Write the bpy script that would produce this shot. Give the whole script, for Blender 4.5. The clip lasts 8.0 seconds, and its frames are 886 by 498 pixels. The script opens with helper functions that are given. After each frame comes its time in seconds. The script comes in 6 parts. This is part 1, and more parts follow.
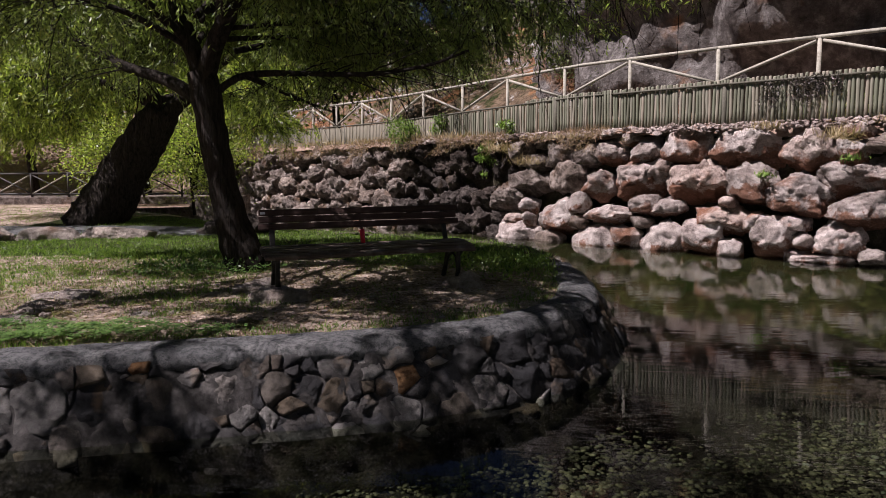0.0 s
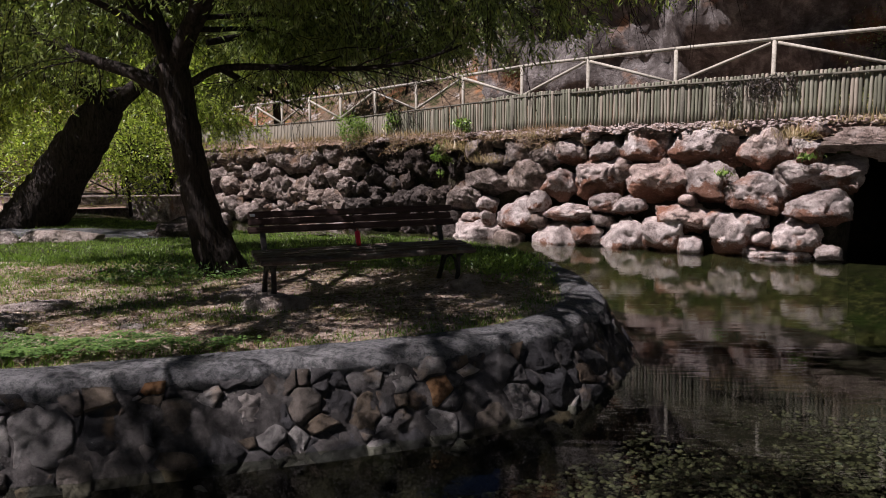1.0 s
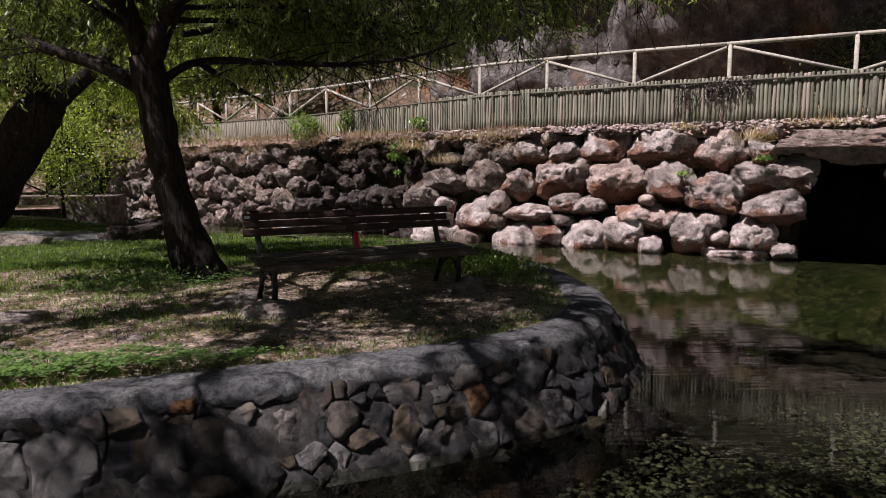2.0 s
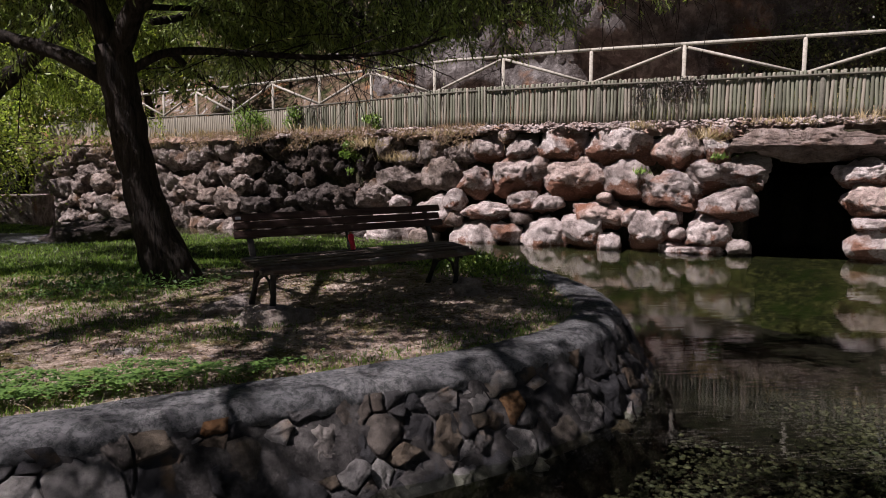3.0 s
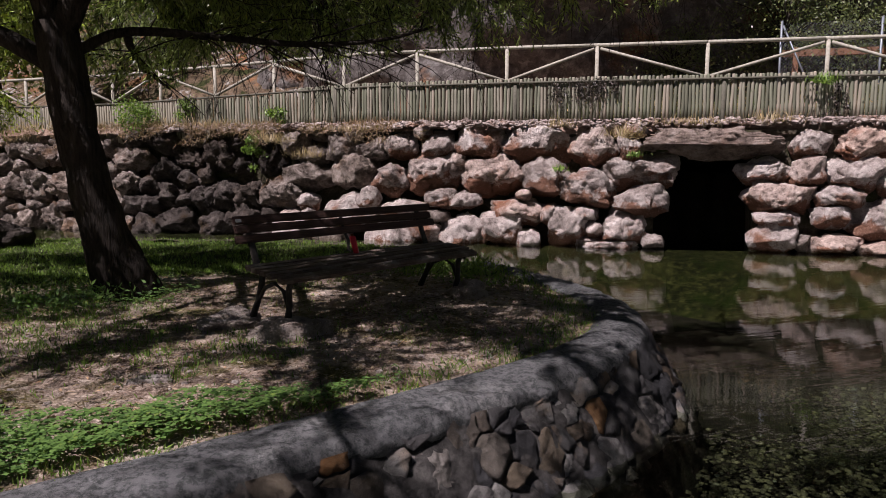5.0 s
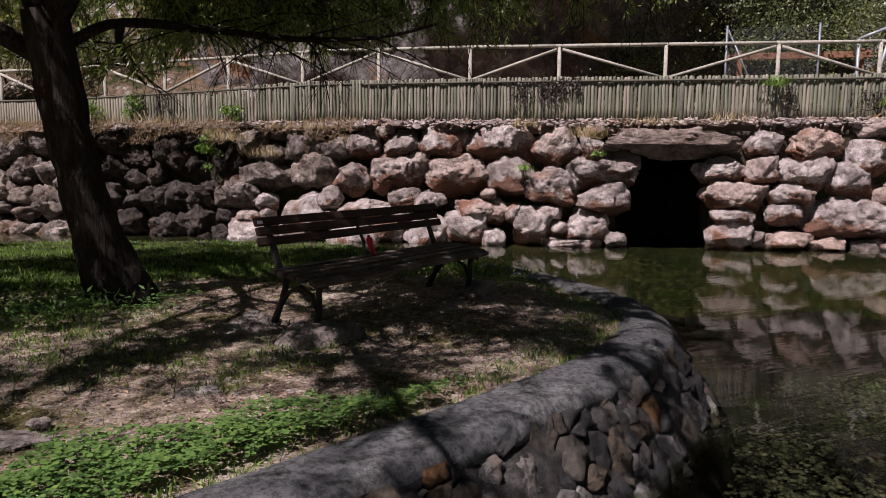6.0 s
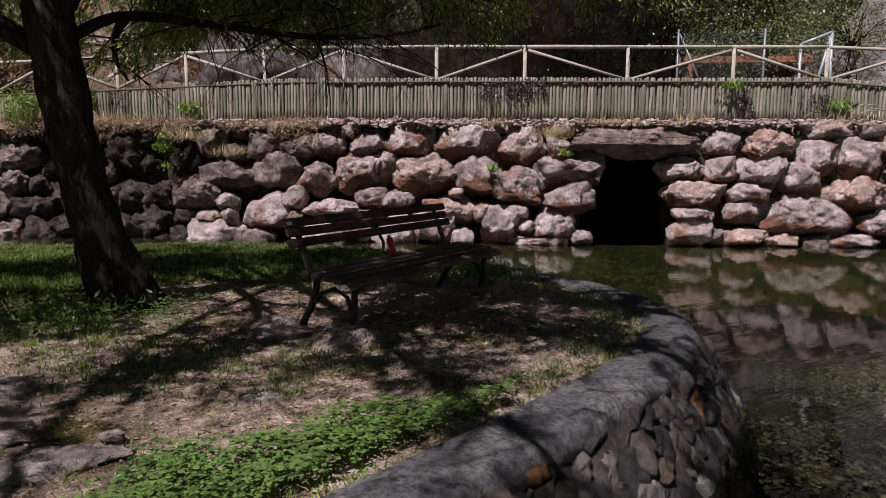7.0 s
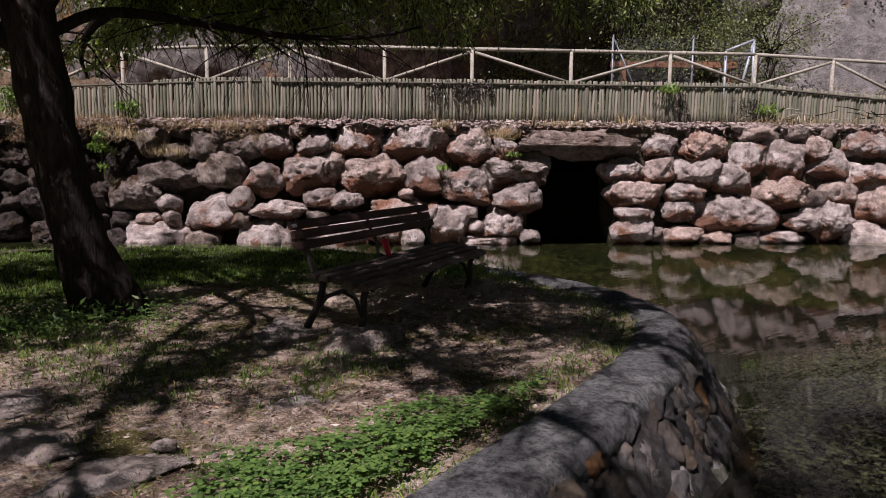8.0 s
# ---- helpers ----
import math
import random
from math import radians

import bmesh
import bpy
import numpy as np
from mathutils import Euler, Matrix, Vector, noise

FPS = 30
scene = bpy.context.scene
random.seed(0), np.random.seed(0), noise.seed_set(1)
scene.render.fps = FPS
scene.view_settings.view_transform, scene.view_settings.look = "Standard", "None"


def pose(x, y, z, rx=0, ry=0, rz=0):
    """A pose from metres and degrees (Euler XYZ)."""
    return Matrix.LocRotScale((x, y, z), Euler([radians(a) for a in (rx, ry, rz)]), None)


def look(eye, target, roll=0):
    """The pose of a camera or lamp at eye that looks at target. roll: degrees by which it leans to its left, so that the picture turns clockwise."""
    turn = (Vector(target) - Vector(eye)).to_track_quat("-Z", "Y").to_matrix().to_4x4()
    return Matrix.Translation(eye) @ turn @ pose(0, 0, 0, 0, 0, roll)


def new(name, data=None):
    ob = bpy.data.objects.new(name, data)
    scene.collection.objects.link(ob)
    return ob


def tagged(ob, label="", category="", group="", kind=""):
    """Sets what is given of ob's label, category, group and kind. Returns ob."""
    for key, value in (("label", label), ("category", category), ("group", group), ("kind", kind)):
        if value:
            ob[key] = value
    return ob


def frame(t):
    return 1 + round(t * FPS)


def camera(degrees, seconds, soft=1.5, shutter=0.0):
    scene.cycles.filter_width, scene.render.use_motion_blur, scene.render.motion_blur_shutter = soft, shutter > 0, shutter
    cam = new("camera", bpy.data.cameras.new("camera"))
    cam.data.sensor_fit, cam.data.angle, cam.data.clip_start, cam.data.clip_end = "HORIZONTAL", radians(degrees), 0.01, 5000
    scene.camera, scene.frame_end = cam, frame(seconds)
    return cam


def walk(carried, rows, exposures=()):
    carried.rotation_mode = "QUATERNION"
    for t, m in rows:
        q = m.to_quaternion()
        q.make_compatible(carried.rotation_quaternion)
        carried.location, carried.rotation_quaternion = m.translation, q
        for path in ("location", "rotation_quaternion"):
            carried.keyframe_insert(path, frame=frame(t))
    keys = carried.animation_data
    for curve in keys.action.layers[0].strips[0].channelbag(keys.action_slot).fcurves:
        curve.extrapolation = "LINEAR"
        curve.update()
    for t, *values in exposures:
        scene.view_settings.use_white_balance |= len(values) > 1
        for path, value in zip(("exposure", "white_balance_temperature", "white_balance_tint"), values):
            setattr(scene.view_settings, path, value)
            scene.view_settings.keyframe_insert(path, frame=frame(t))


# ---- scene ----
cam = camera(63.3, 8.0, soft=0.6)
PATH = [
    (0, (1.388, 0.127, 1.148), (1.07, 2.089, 0.923), -0.5),
    (0.5, (1.04, 0.212, 1.145), (0.818, 2.187, 0.918), -0.4),
    (1, (0.697, 0.301, 1.159), (0.577, 2.284, 0.928), -0.5),
    (1.5, (0.366, 0.374, 1.169), (0.343, 2.36, 0.937), -0.4),
    (3, (-0.548, 0.735, 1.166), (-0.272, 2.702, 0.926), -0.2),
    (3.5, (-0.819, 0.886, 1.174), (-0.447, 2.836, 0.933), -0.2),
    (4, (-1.097, 1.025, 1.185), (-0.625, 2.953, 0.94), -0.1),
    (4.5, (-1.376, 1.162, 1.173), (-0.809, 3.064, 0.925), -0.0),
    (6, (-2.268, 1.66, 1.162), (-1.427, 3.457, 0.912), 0.1),
    (6.5, (-2.549, 1.8, 1.168), (-1.629, 3.559, 0.915), 0.2),
    (7, (-2.838, 1.968, 1.165), (-1.837, 3.681, 0.913), 0.2),
    (7.5, (-3.083, 2.1, 1.169), (-1.99, 3.757, 0.92), 0.2),
    (8, (-3.329, 2.217, 1.175), (-2.147, 3.811, 0.924), 0.3),
]
walk(cam, [(t, look(eye, to, roll)) for t, eye, to, roll in PATH], [(0, 0.76, 6150, 22), (4, 0.68, 6150, 22), (8, 0.4, 6200, 25)])

# ---------------------------------------------------------------- light
SUN_H = Vector((-0.9, -0.43, 0)).normalized()
SUN_EL = radians(57)
world = bpy.data.worlds.new("world")
scene.world = world
world.use_nodes = True
wn = world.node_tree.nodes
sky = wn.new("ShaderNodeTexSky")
sky.sky_type = "NISHITA"
sky.sun_disc = False
sky.air_density = 0.22
sky.dust_density = 0.0
sky.sun_elevation = SUN_EL
sky.sun_rotation = math.atan2(SUN_H.x, SUN_H.y)
world.node_tree.links.new(sky.outputs[0], wn["Background"].inputs[0])
wn["Background"].inputs[1].default_value = 0.036
sun = new("sun", bpy.data.lights.new("sun", "SUN"))
sun.data.energy = 5.0
sun.data.angle = radians(0.5)
sun.data.color = (1.0, 0.935, 0.87)
toward = SUN_H * math.cos(SUN_EL) + Vector((0, 0, math.sin(SUN_EL)))
sun.matrix_world = look(tuple(toward * 60), (0, 0, 0))

# ---------------------------------------------------------------- materials


class Nodes:
    """A short way to write node materials."""

    def __init__(self, name, rough=0.8, spec=0.3):
        self.mat = bpy.data.materials.new(name)
        self.mat.use_nodes = True
        self.t = self.mat.node_tree
        self.b = self.t.nodes["Principled BSDF"]
        self.b.inputs["Roughness"].default_value = rough
        self.b.inputs["Specular IOR Level"].default_value = spec
        self.vec = None

    def n(self, kind, **inputs):
        node = self.t.nodes.new("ShaderNode" + kind)
        for key, value in inputs.items():
            socket = node.inputs[key.replace("_", " ")]
            if isinstance(value, bpy.types.NodeSocket):
                self.t.links.new(value, socket)
            else:
                socket.default_value = value
        return node

    def coords(self, shift=True, scale=(1, 1, 1)):
        tc = self.n("TexCoord")
        out = tc.outputs["Object"]
        if shift:
            info = self.n("ObjectInfo")
            mul = self.n("VectorMath")
            mul.operation = "SCALE"
            self.t.links.new(info.outputs["Random"], mul.inputs["Scale"])
            mul.inputs[0].default_value = (91.0, 57.0, 33.0)
            add = self.n("VectorMath")
            self.t.links.new(out, add.inputs[0])
            self.t.links.new(mul.outputs[0], add.inputs[1])
            out = add.outputs[0]
        m = self.n("Mapping", Vector=out, Scale=scale)
        self.vec = m.outputs[0]
        return self.vec

    def noise(self, scale, detail=5, rough=0.6, vec=None, distort=0.0):
        node = self.n("TexNoise", Vector=vec or self.vec, Scale=scale, Detail=detail, Roughness=rough, Distortion=distort)
        return node.outputs["Fac"]

    def ramp(self, fac, *stops):
        node = self.n("ValToRGB", Fac=fac)
        el = node.color_ramp.elements
        while len(el) < len(stops):
            el.new(0.5)
        for e, (pos, col) in zip(el, stops):
            e.position = pos
            e.color = (*col, 1) if len(col) == 3 else col
        return node.outputs["Color"]

    def level(self, fac, lo, hi):
        node = self.n("MapRange", Value=fac, From_Min=lo, From_Max=hi)
        return node.outputs[0]

    def mix(self, fac, a, b, kind="MIX"):
        node = self.n("Mix")
        node.data_type = "RGBA"
        node.blend_type = kind
        for value, socket in ((fac, node.inputs[0]), (a, node.inputs[6]), (b, node.inputs[7])):
            if isinstance(value, bpy.types.NodeSocket):
                self.t.links.new(value, socket)
            elif isinstance(value, tuple):
                socket.default_value = (*value, 1)
            else:
                socket.default_value = value
        return node.outputs[2]

    def done(self, color, bumps=(), rough=None):
        if isinstance(color, tuple):
            self.b.inputs["Base Color"].default_value = (*color, 1)
        else:
            self.t.links.new(color, self.b.inputs["Base Color"])
        if rough is not None:
            self.t.links.new(rough, self.b.inputs["Roughness"])
        normal = None
        for height, strength, distance in bumps:
            node = self.n("Bump", Height=height, Strength=strength, Distance=distance)
            if normal:
                self.t.links.new(normal, node.inputs["Normal"])
            normal = node.outputs[0]
        if normal:
            self.t.links.new(normal, self.b.inputs["Normal"])
        return self.mat


def rock_material(name, dark, mid, light, warm, warm_at=0.58, fine=1.0, red=(0.95, 0.88, 0.83), stain=None):
    m = Nodes(name, 0.9, 0.2)
    m.coords()
    big, med, small = m.noise(1.3, 4), m.noise(4.0 * fine, 9, 0.72), m.noise(30 * fine, 7, 0.75)
    col = m.ramp(med, (0.3, dark), (0.48, mid), (0.68, light))
    col = m.mix(m.level(big, warm_at, warm_at + 0.12), col, m.ramp(med, (0.32, tuple(c * 0.55 for c in warm)), (0.65, warm)))
    if stain:
        # red soil that clings to the lower part of the stone
        low = m.n("SeparateXYZ", Vector=m.n("TexCoord").outputs["Object"]).outputs["Z"]
        edge = m.n("MapRange", Value=m.noise(2.6, 7, 0.7), From_Min=0.3, From_Max=0.7, To_Min=-0.3, To_Max=0.22).outputs[0]
        over = m.n("Math")
        over.operation = "SUBTRACT"
        m.t.links.new(edge, over.inputs[0])
        m.t.links.new(low, over.inputs[1])
        col = m.mix(m.level(over.outputs[0], 0.0, 0.1), col, m.ramp(small, (0.35, tuple(c * 0.5 for c in stain)), (0.65, stain)))
    info = m.n("ObjectInfo")
    tone = m.ramp(info.outputs["Random"], (0.0, (0.72, 0.69, 0.68)), (0.4, (0.92, 0.91, 0.92)), (0.72, red), (0.8, (0.85, 0.82, 0.82)), (1.0, (1.1, 1.08, 1.08)))
    col = m.mix(1.0, col, tone, "MULTIPLY")
    col = m.mix(m.level(small, 0.58, 0.72), col, m.mix(0.5, col, light))
    col = m.mix(m.level(small, 0.44, 0.33), col, m.mix(0.75, col, tuple(c * 0.6 for c in dark)))
    pits = m.n("TexVoronoi", Vector=m.vec, Scale=13.0 * fine)
    return m.done(col, ((med, 1.0, 0.16), (small, 1.0, 0.06), (pits.outputs["Distance"], 0.4, 0.03)))


M_BOULDER = rock_material("boulder limestone", (0.12, 0.098, 0.086), (0.54, 0.46, 0.42), (0.95, 0.88, 0.83), (0.46, 0.24, 0.155), 0.56, 1.0, (0.95, 0.8, 0.72), (0.36, 0.19, 0.125))
# greyer limestone copy with the tree shade put into its darker tone
M_BOULDER_SHADE = rock_material("shaded grey weathered limestone", (0.05, 0.04, 0.034), (0.26, 0.215, 0.185), (0.66, 0.58, 0.53), (0.3, 0.19, 0.12), 0.54)
M_RUBBLE = rock_material("pale rubble", (0.2, 0.16, 0.14), (0.55, 0.46, 0.42), (0.8, 0.72, 0.67), (0.5, 0.32, 0.22), 0.55, 0.3)
M_LINTEL = rock_material("brown slab rock", (0.08, 0.06, 0.05), (0.36, 0.28, 0.235), (0.62, 0.52, 0.46), (0.3, 0.15, 0.08), 0.55)
# wet rock, with tree shade painted into the colour as well
M_BOULDER_DARK = rock_material("dark wet shaded limestone", (0.03, 0.025, 0.022), (0.085, 0.07, 0.062), (0.22, 0.19, 0.17), (0.1, 0.065, 0.035))


def masonry_material():
    """Stones of many kinds: slate-dark, grey, ochre and pale ones."""
    m = Nodes("wall stone", 0.88, 0.25)
    m.coords()
    med, small, big = m.noise(7, 10, 0.78), m.noise(45, 7, 0.78), m.noise(2.5, 4)
    info = m.n("ObjectInfo")
    col = m.ramp(info.outputs["Random"], (0.0, (0.035, 0.035, 0.038)), (0.35, (0.06, 0.058, 0.06)), (0.6, (0.1, 0.095, 0.094)), (0.7, (0.14, 0.112, 0.083)),
                 (0.77, (0.11, 0.08, 0.055)), (0.83, (0.17, 0.162, 0.156)), (1.0, (0.34, 0.325, 0.31)))
    col = m.mix(1.0, col, m.ramp(med, (0.32, (0.3, 0.28, 0.27)), (0.48, (0.8, 0.79, 0.78)), (0.68, (1.6, 1.57, 1.53))), "MULTIPLY")
    col = m.mix(m.level(big, 0.58, 0.68), col, m.mix(0.55, col, (0.3, 0.2, 0.11)))
    col = m.mix(m.level(small, 0.43, 0.33), col, m.mix(0.7, col, (0.03, 0.028, 0.026)))
    col = m.mix(m.level(small, 0.6, 0.72), col, m.mix(0.4, col, (0.7, 0.68, 0.66)))
    return m.done(col, ((med, 1.0, 0.09), (small, 1.0, 0.03)))


M_MASONRY = masonry_material()
M_FIELD = rock_material("field stone", (0.2, 0.165, 0.145), (0.52, 0.45, 0.4), (0.78, 0.71, 0.65), (0.4, 0.26, 0.18), 0.6, 2.0)


def pebble_material():
    m = Nodes("mossy pebble", 0.7, 0.3)
    m.coords(False)
    a = m.noise(26, 6, 0.7)
    geo = m.n("NewGeometry")
    col = m.ramp(geo.outputs["Random Per Island"], (0.0, (0.01, 0.01, 0.005)), (0.5, (0.024, 0.025, 0.011)), (0.85, (0.048, 0.048, 0.021)), (0.96, (0.1, 0.098, 0.055)), (1.0, (0.06, 0.08, 0.06)))
    return m.done(m.mix(m.level(a, 0.4, 0.6), m.mix(0.6, col, (0.03, 0.032, 0.01)), col), ((a, 0.7, 0.02),))


M_PEBBLE = pebble_material()


def mortar_material():
    m = Nodes("mortar", 0.95, 0.15)
    m.coords(False)
    a, b = m.noise(8.0, 8, 0.7), m.noise(50, 6, 0.75)
    col = m.ramp(a, (0.32, (0.025, 0.023, 0.022)), (0.52, (0.085, 0.078, 0.074)), (0.68, (0.19, 0.175, 0.165)), (0.8, (0.11, 0.095, 0.06)))
    return m.done(col, ((a, 1.0, 0.09), (b, 1.0, 0.03)))


def concrete_material():
    m = Nodes("rough concrete", 0.9, 0.25)
    m.coords(False)
    a, b, c = m.noise(3.0, 8, 0.7), m.noise(28, 9, 0.8), m.noise(130, 5, 0.8)
    col = m.ramp(a, (0.3, (0.13, 0.13, 0.135)), (0.55, (0.24, 0.236, 0.238)), (0.75, (0.38, 0.365, 0.355)))
    col = m.mix(m.level(b, 0.43, 0.55), m.mix(0.8, col, (0.035, 0.042, 0.04)), col)
    col = m.mix(m.level(c, 0.55, 0.7), col, m.mix(0.45, col, (0.5, 0.48, 0.46)))
    return m.done(col, ((b, 1.0, 0.07), (c, 1.0, 0.025)))


def earth_material(name, dark, mid, light, green=None):
    m = Nodes(name, 1.0, 0.1)
    m.coords(False)
    a, b, c = m.noise(0.9, 5, 0.6), m.noise(9, 10, 0.8), m.noise(70, 5, 0.75)
    col = m.ramp(b, (0.39, dark), (0.5, mid), (0.62, light))
    col = m.mix(m.level(c, 0.46, 0.36), col, m.mix(0.65, col, dark))
    col = m.mix(m.level(a, 0.45, 0.65), col, m.mix(0.5, col, light))
    if green:
        col = m.mix(m.level(m.noise(1.6, 6, 0.7), 0.5, 0.62), col, green)
    grit = m.n("TexVoronoi", Vector=m.vec, Scale=45.0)
    col = m.mix(m.level(grit.outputs["Distance"], 0.12, 0.3), m.mix(0.5, col, light), col)
    return m.done(col, ((b, 0.9, 0.06), (c, 1.0, 0.02), (grit.outputs["Distance"], 0.6, 0.015)))


def cliff_material():
    m = Nodes("stained cliff rock", 0.95, 0.15)
    v = m.coords(False)
    streak = m.n("Mapping", Vector=v, Scale=(0.55, 0.55, 0.16)).outputs[0]
    a, b, c = m.noise(1.0, 6, 0.6, streak, 1.0), m.noise(0.35, 5, 0.6), m.noise(3.0, 9, 0.7)
    col = m.ramp(c, (0.3, (0.055, 0.047, 0.043)), (0.5, (0.13, 0.115, 0.107)), (0.72, (0.33, 0.305, 0.29)))
    col = m.mix(m.level(b, 0.57, 0.64), col, m.ramp(c, (0.3, (0.12, 0.06, 0.03)), (0.65, (0.3, 0.16, 0.085))))
    col = m.mix(m.level(a, 0.6, 0.72), col, (0.42, 0.38, 0.36))
    col = m.mix(m.level(a, 0.42, 0.32), col, (0.035, 0.028, 0.026))
    return m.done(col, ((c, 0.8, 0.3), (m.noise(14, 7, 0.7), 0.7, 0.06)))


def hill_material():
    """Pale ledges, ochre soil and patches of scrub."""
    m = Nodes("dry stony hillside", 1.0, 0.1)
    m.coords(False)
    a, b, c, d = m.noise(0.45, 6, 0.65), m.noise(1.1, 8, 0.7), m.noise(5.0, 9, 0.75), m.noise(24, 6, 0.75)
    col = m.ramp(c, (0.34, (0.05, 0.037, 0.025)), (0.5, (0.17, 0.12, 0.08)), (0.66, (0.3, 0.22, 0.15)))
    col = m.mix(m.level(a, 0.54, 0.6), col, m.ramp(c, (0.34, (0.12, 0.055, 0.03)), (0.62, (0.36, 0.18, 0.09))))
    col = m.mix(m.level(b, 0.56, 0.63), col, m.ramp(c, (0.36, (0.2, 0.185, 0.175)), (0.58, (0.62, 0.59, 0.56))))
    col = m.mix(m.level(b, 0.47, 0.4), col, m.ramp(d, (0.4, (0.012, 0.018, 0.007)), (0.62, (0.09, 0.1, 0.035))))
    return m.done(col, ((b, 0.6, 0.5), (c, 1.0, 0.2), (d, 1.0, 0.05)))


def grey_cliff_material():
    m = Nodes("pale cliff rock", 0.95, 0.15)
    v = m.coords(False)
    a, c = m.noise(0.5, 6, 0.6, None, 1.0), m.noise(2.4, 9, 0.7)
    col = m.ramp(c, (0.3, (0.08, 0.074, 0.07)), (0.5, (0.19, 0.175, 0.17)), (0.72, (0.33, 0.305, 0.3)))
    col = m.mix(m.level(a, 0.66, 0.76), col, (0.34, 0.22, 0.14))
    return m.done(col, ((c, 0.8, 0.3), (m.noise(14, 7, 0.7), 0.7, 0.06)))


def pole_material():
    m = Nodes("weathered green timber", 0.85, 0.25)
    m.coords(True, (1, 1, 0.06))
    info = m.n("ObjectInfo")
    col = m.ramp(info.outputs["Random"], (0.0, (0.14, 0.135, 0.1)), (0.35, (0.23, 0.24, 0.17)), (0.7, (0.32, 0.3, 0.235)), (1.0, (0.4, 0.34, 0.27)))
    g = m.noise(60, 6, 0.7)
    col = m.mix(m.level(g, 0.35, 0.7), m.mix(0.5, col, (0.05, 0.05, 0.035)), col)
    return m.done(col, ((g, 0.5, 0.01),))


def rail_material():
    m = Nodes("sun-bleached timber", 0.8, 0.25)
    m.coords(True, (1, 1, 1))
    g = m.noise(18, 6, 0.7)
    col = m.ramp(g, (0.3, (0.18, 0.165, 0.13)), (0.5, (0.34, 0.315, 0.26)), (0.7, (0.44, 0.41, 0.35)))
    return m.done(col, ((g, 0.4, 0.01),))


def slat_material():
    m = Nodes("worn brown bench timber", 0.7, 0.3)
    m.coords(True, (0.5, 9, 9))
    a = m.noise(9, 7, 0.7)
    m2 = m.coords(True, (1, 1, 1))
    b = m.noise(4, 5, 0.7)
    col = m.ramp(a, (0.3, (0.035, 0.022, 0.017)), (0.55, (0.1, 0.072, 0.058)), (0.75, (0.2, 0.165, 0.14)))
    col = m.mix(m.level(b, 0.5, 0.68), col, m.mix(0.6, col, (0.27, 0.24, 0.22)))
    return m.done(col, ((a, 0.5, 0.006),))


def back_slat_material():
    m = Nodes("dark stained bench timber", 0.7, 0.3)
    m.coords(True, (0.5, 9, 9))
    a = m.noise(9, 7, 0.7)
    col = m.ramp(a, (0.3, (0.025, 0.013, 0.011)), (0.6, (0.06, 0.032, 0.026)), (0.8, (0.11, 0.07, 0.055)))
    return m.done(col, ((a, 0.5, 0.006),))


def iron_material():
    m = Nodes("dark painted iron", 0.6, 0.4)
    m.coords()
    a = m.noise(25, 6, 0.7)
    return m.done(m.ramp(a, (0.35, (0.015, 0.014, 0.013)), (0.6, (0.035, 0.03, 0.027)), (0.75, (0.09, 0.055, 0.035))), ((a, 0.4, 0.004),))


def bark_material(name, dark, light):
    m = Nodes(name, 0.95, 0.15)
    v = m.coords(False)
    s = m.n("Mapping", Vector=v, Scale=(1, 1, 0.18)).outputs[0]
    a, b = m.noise(24, 7, 0.7, s, 0.6), m.noise(3, 5)
    col = m.ramp(a, (0.35, dark), (0.62, light))
    col = m.mix(m.level(b, 0.5, 0.7), col, m.mix(0.4, col, light))
    return m.done(col, ((a, 1.0, 0.07), (m.noise(90, 4), 0.4, 0.006)))


def leaf_material(name, dark, light, glow=0.35):
    m = Nodes(name, 0.42, 0.5)
    geo = m.n("NewGeometry")
    col = m.ramp(geo.outputs["Random Per Island"], (0.0, dark), (0.6, light), (0.93, light), (1.0, (light[0] * 1.5, light[1] * 1.2, light[2])))
    m.done(col)
    tr = m.n("BsdfTranslucent")
    mul = m.mix(1.0, col, (1.3, 1.5, 0.7), "MULTIPLY")
    m.t.links.new(mul, tr.inputs["Color"])
    ms = m.n("MixShader", Fac=glow)
    m.t.links.new(m.b.outputs[0], ms.inputs[1])
    m.t.links.new(tr.outputs[0], ms.inputs[2])
    m.t.links.new(ms.outputs[0], m.t.nodes["Material Output"].inputs["Surface"])
    return m.mat


def plain(name, color, rough=0.6, metal=0.0, grain=30, depth=0.25):
    m = Nodes(name, rough, 0.4)
    m.coords()
    m.b.inputs["Metallic"].default_value = metal
    g = m.noise(grain, 6, 0.7)
    col = m.mix(m.level(g, 0.35, 0.7), tuple(c * (1 - depth) for c in color), color)
    return m.done(col, ((g, 0.3, 0.004),))


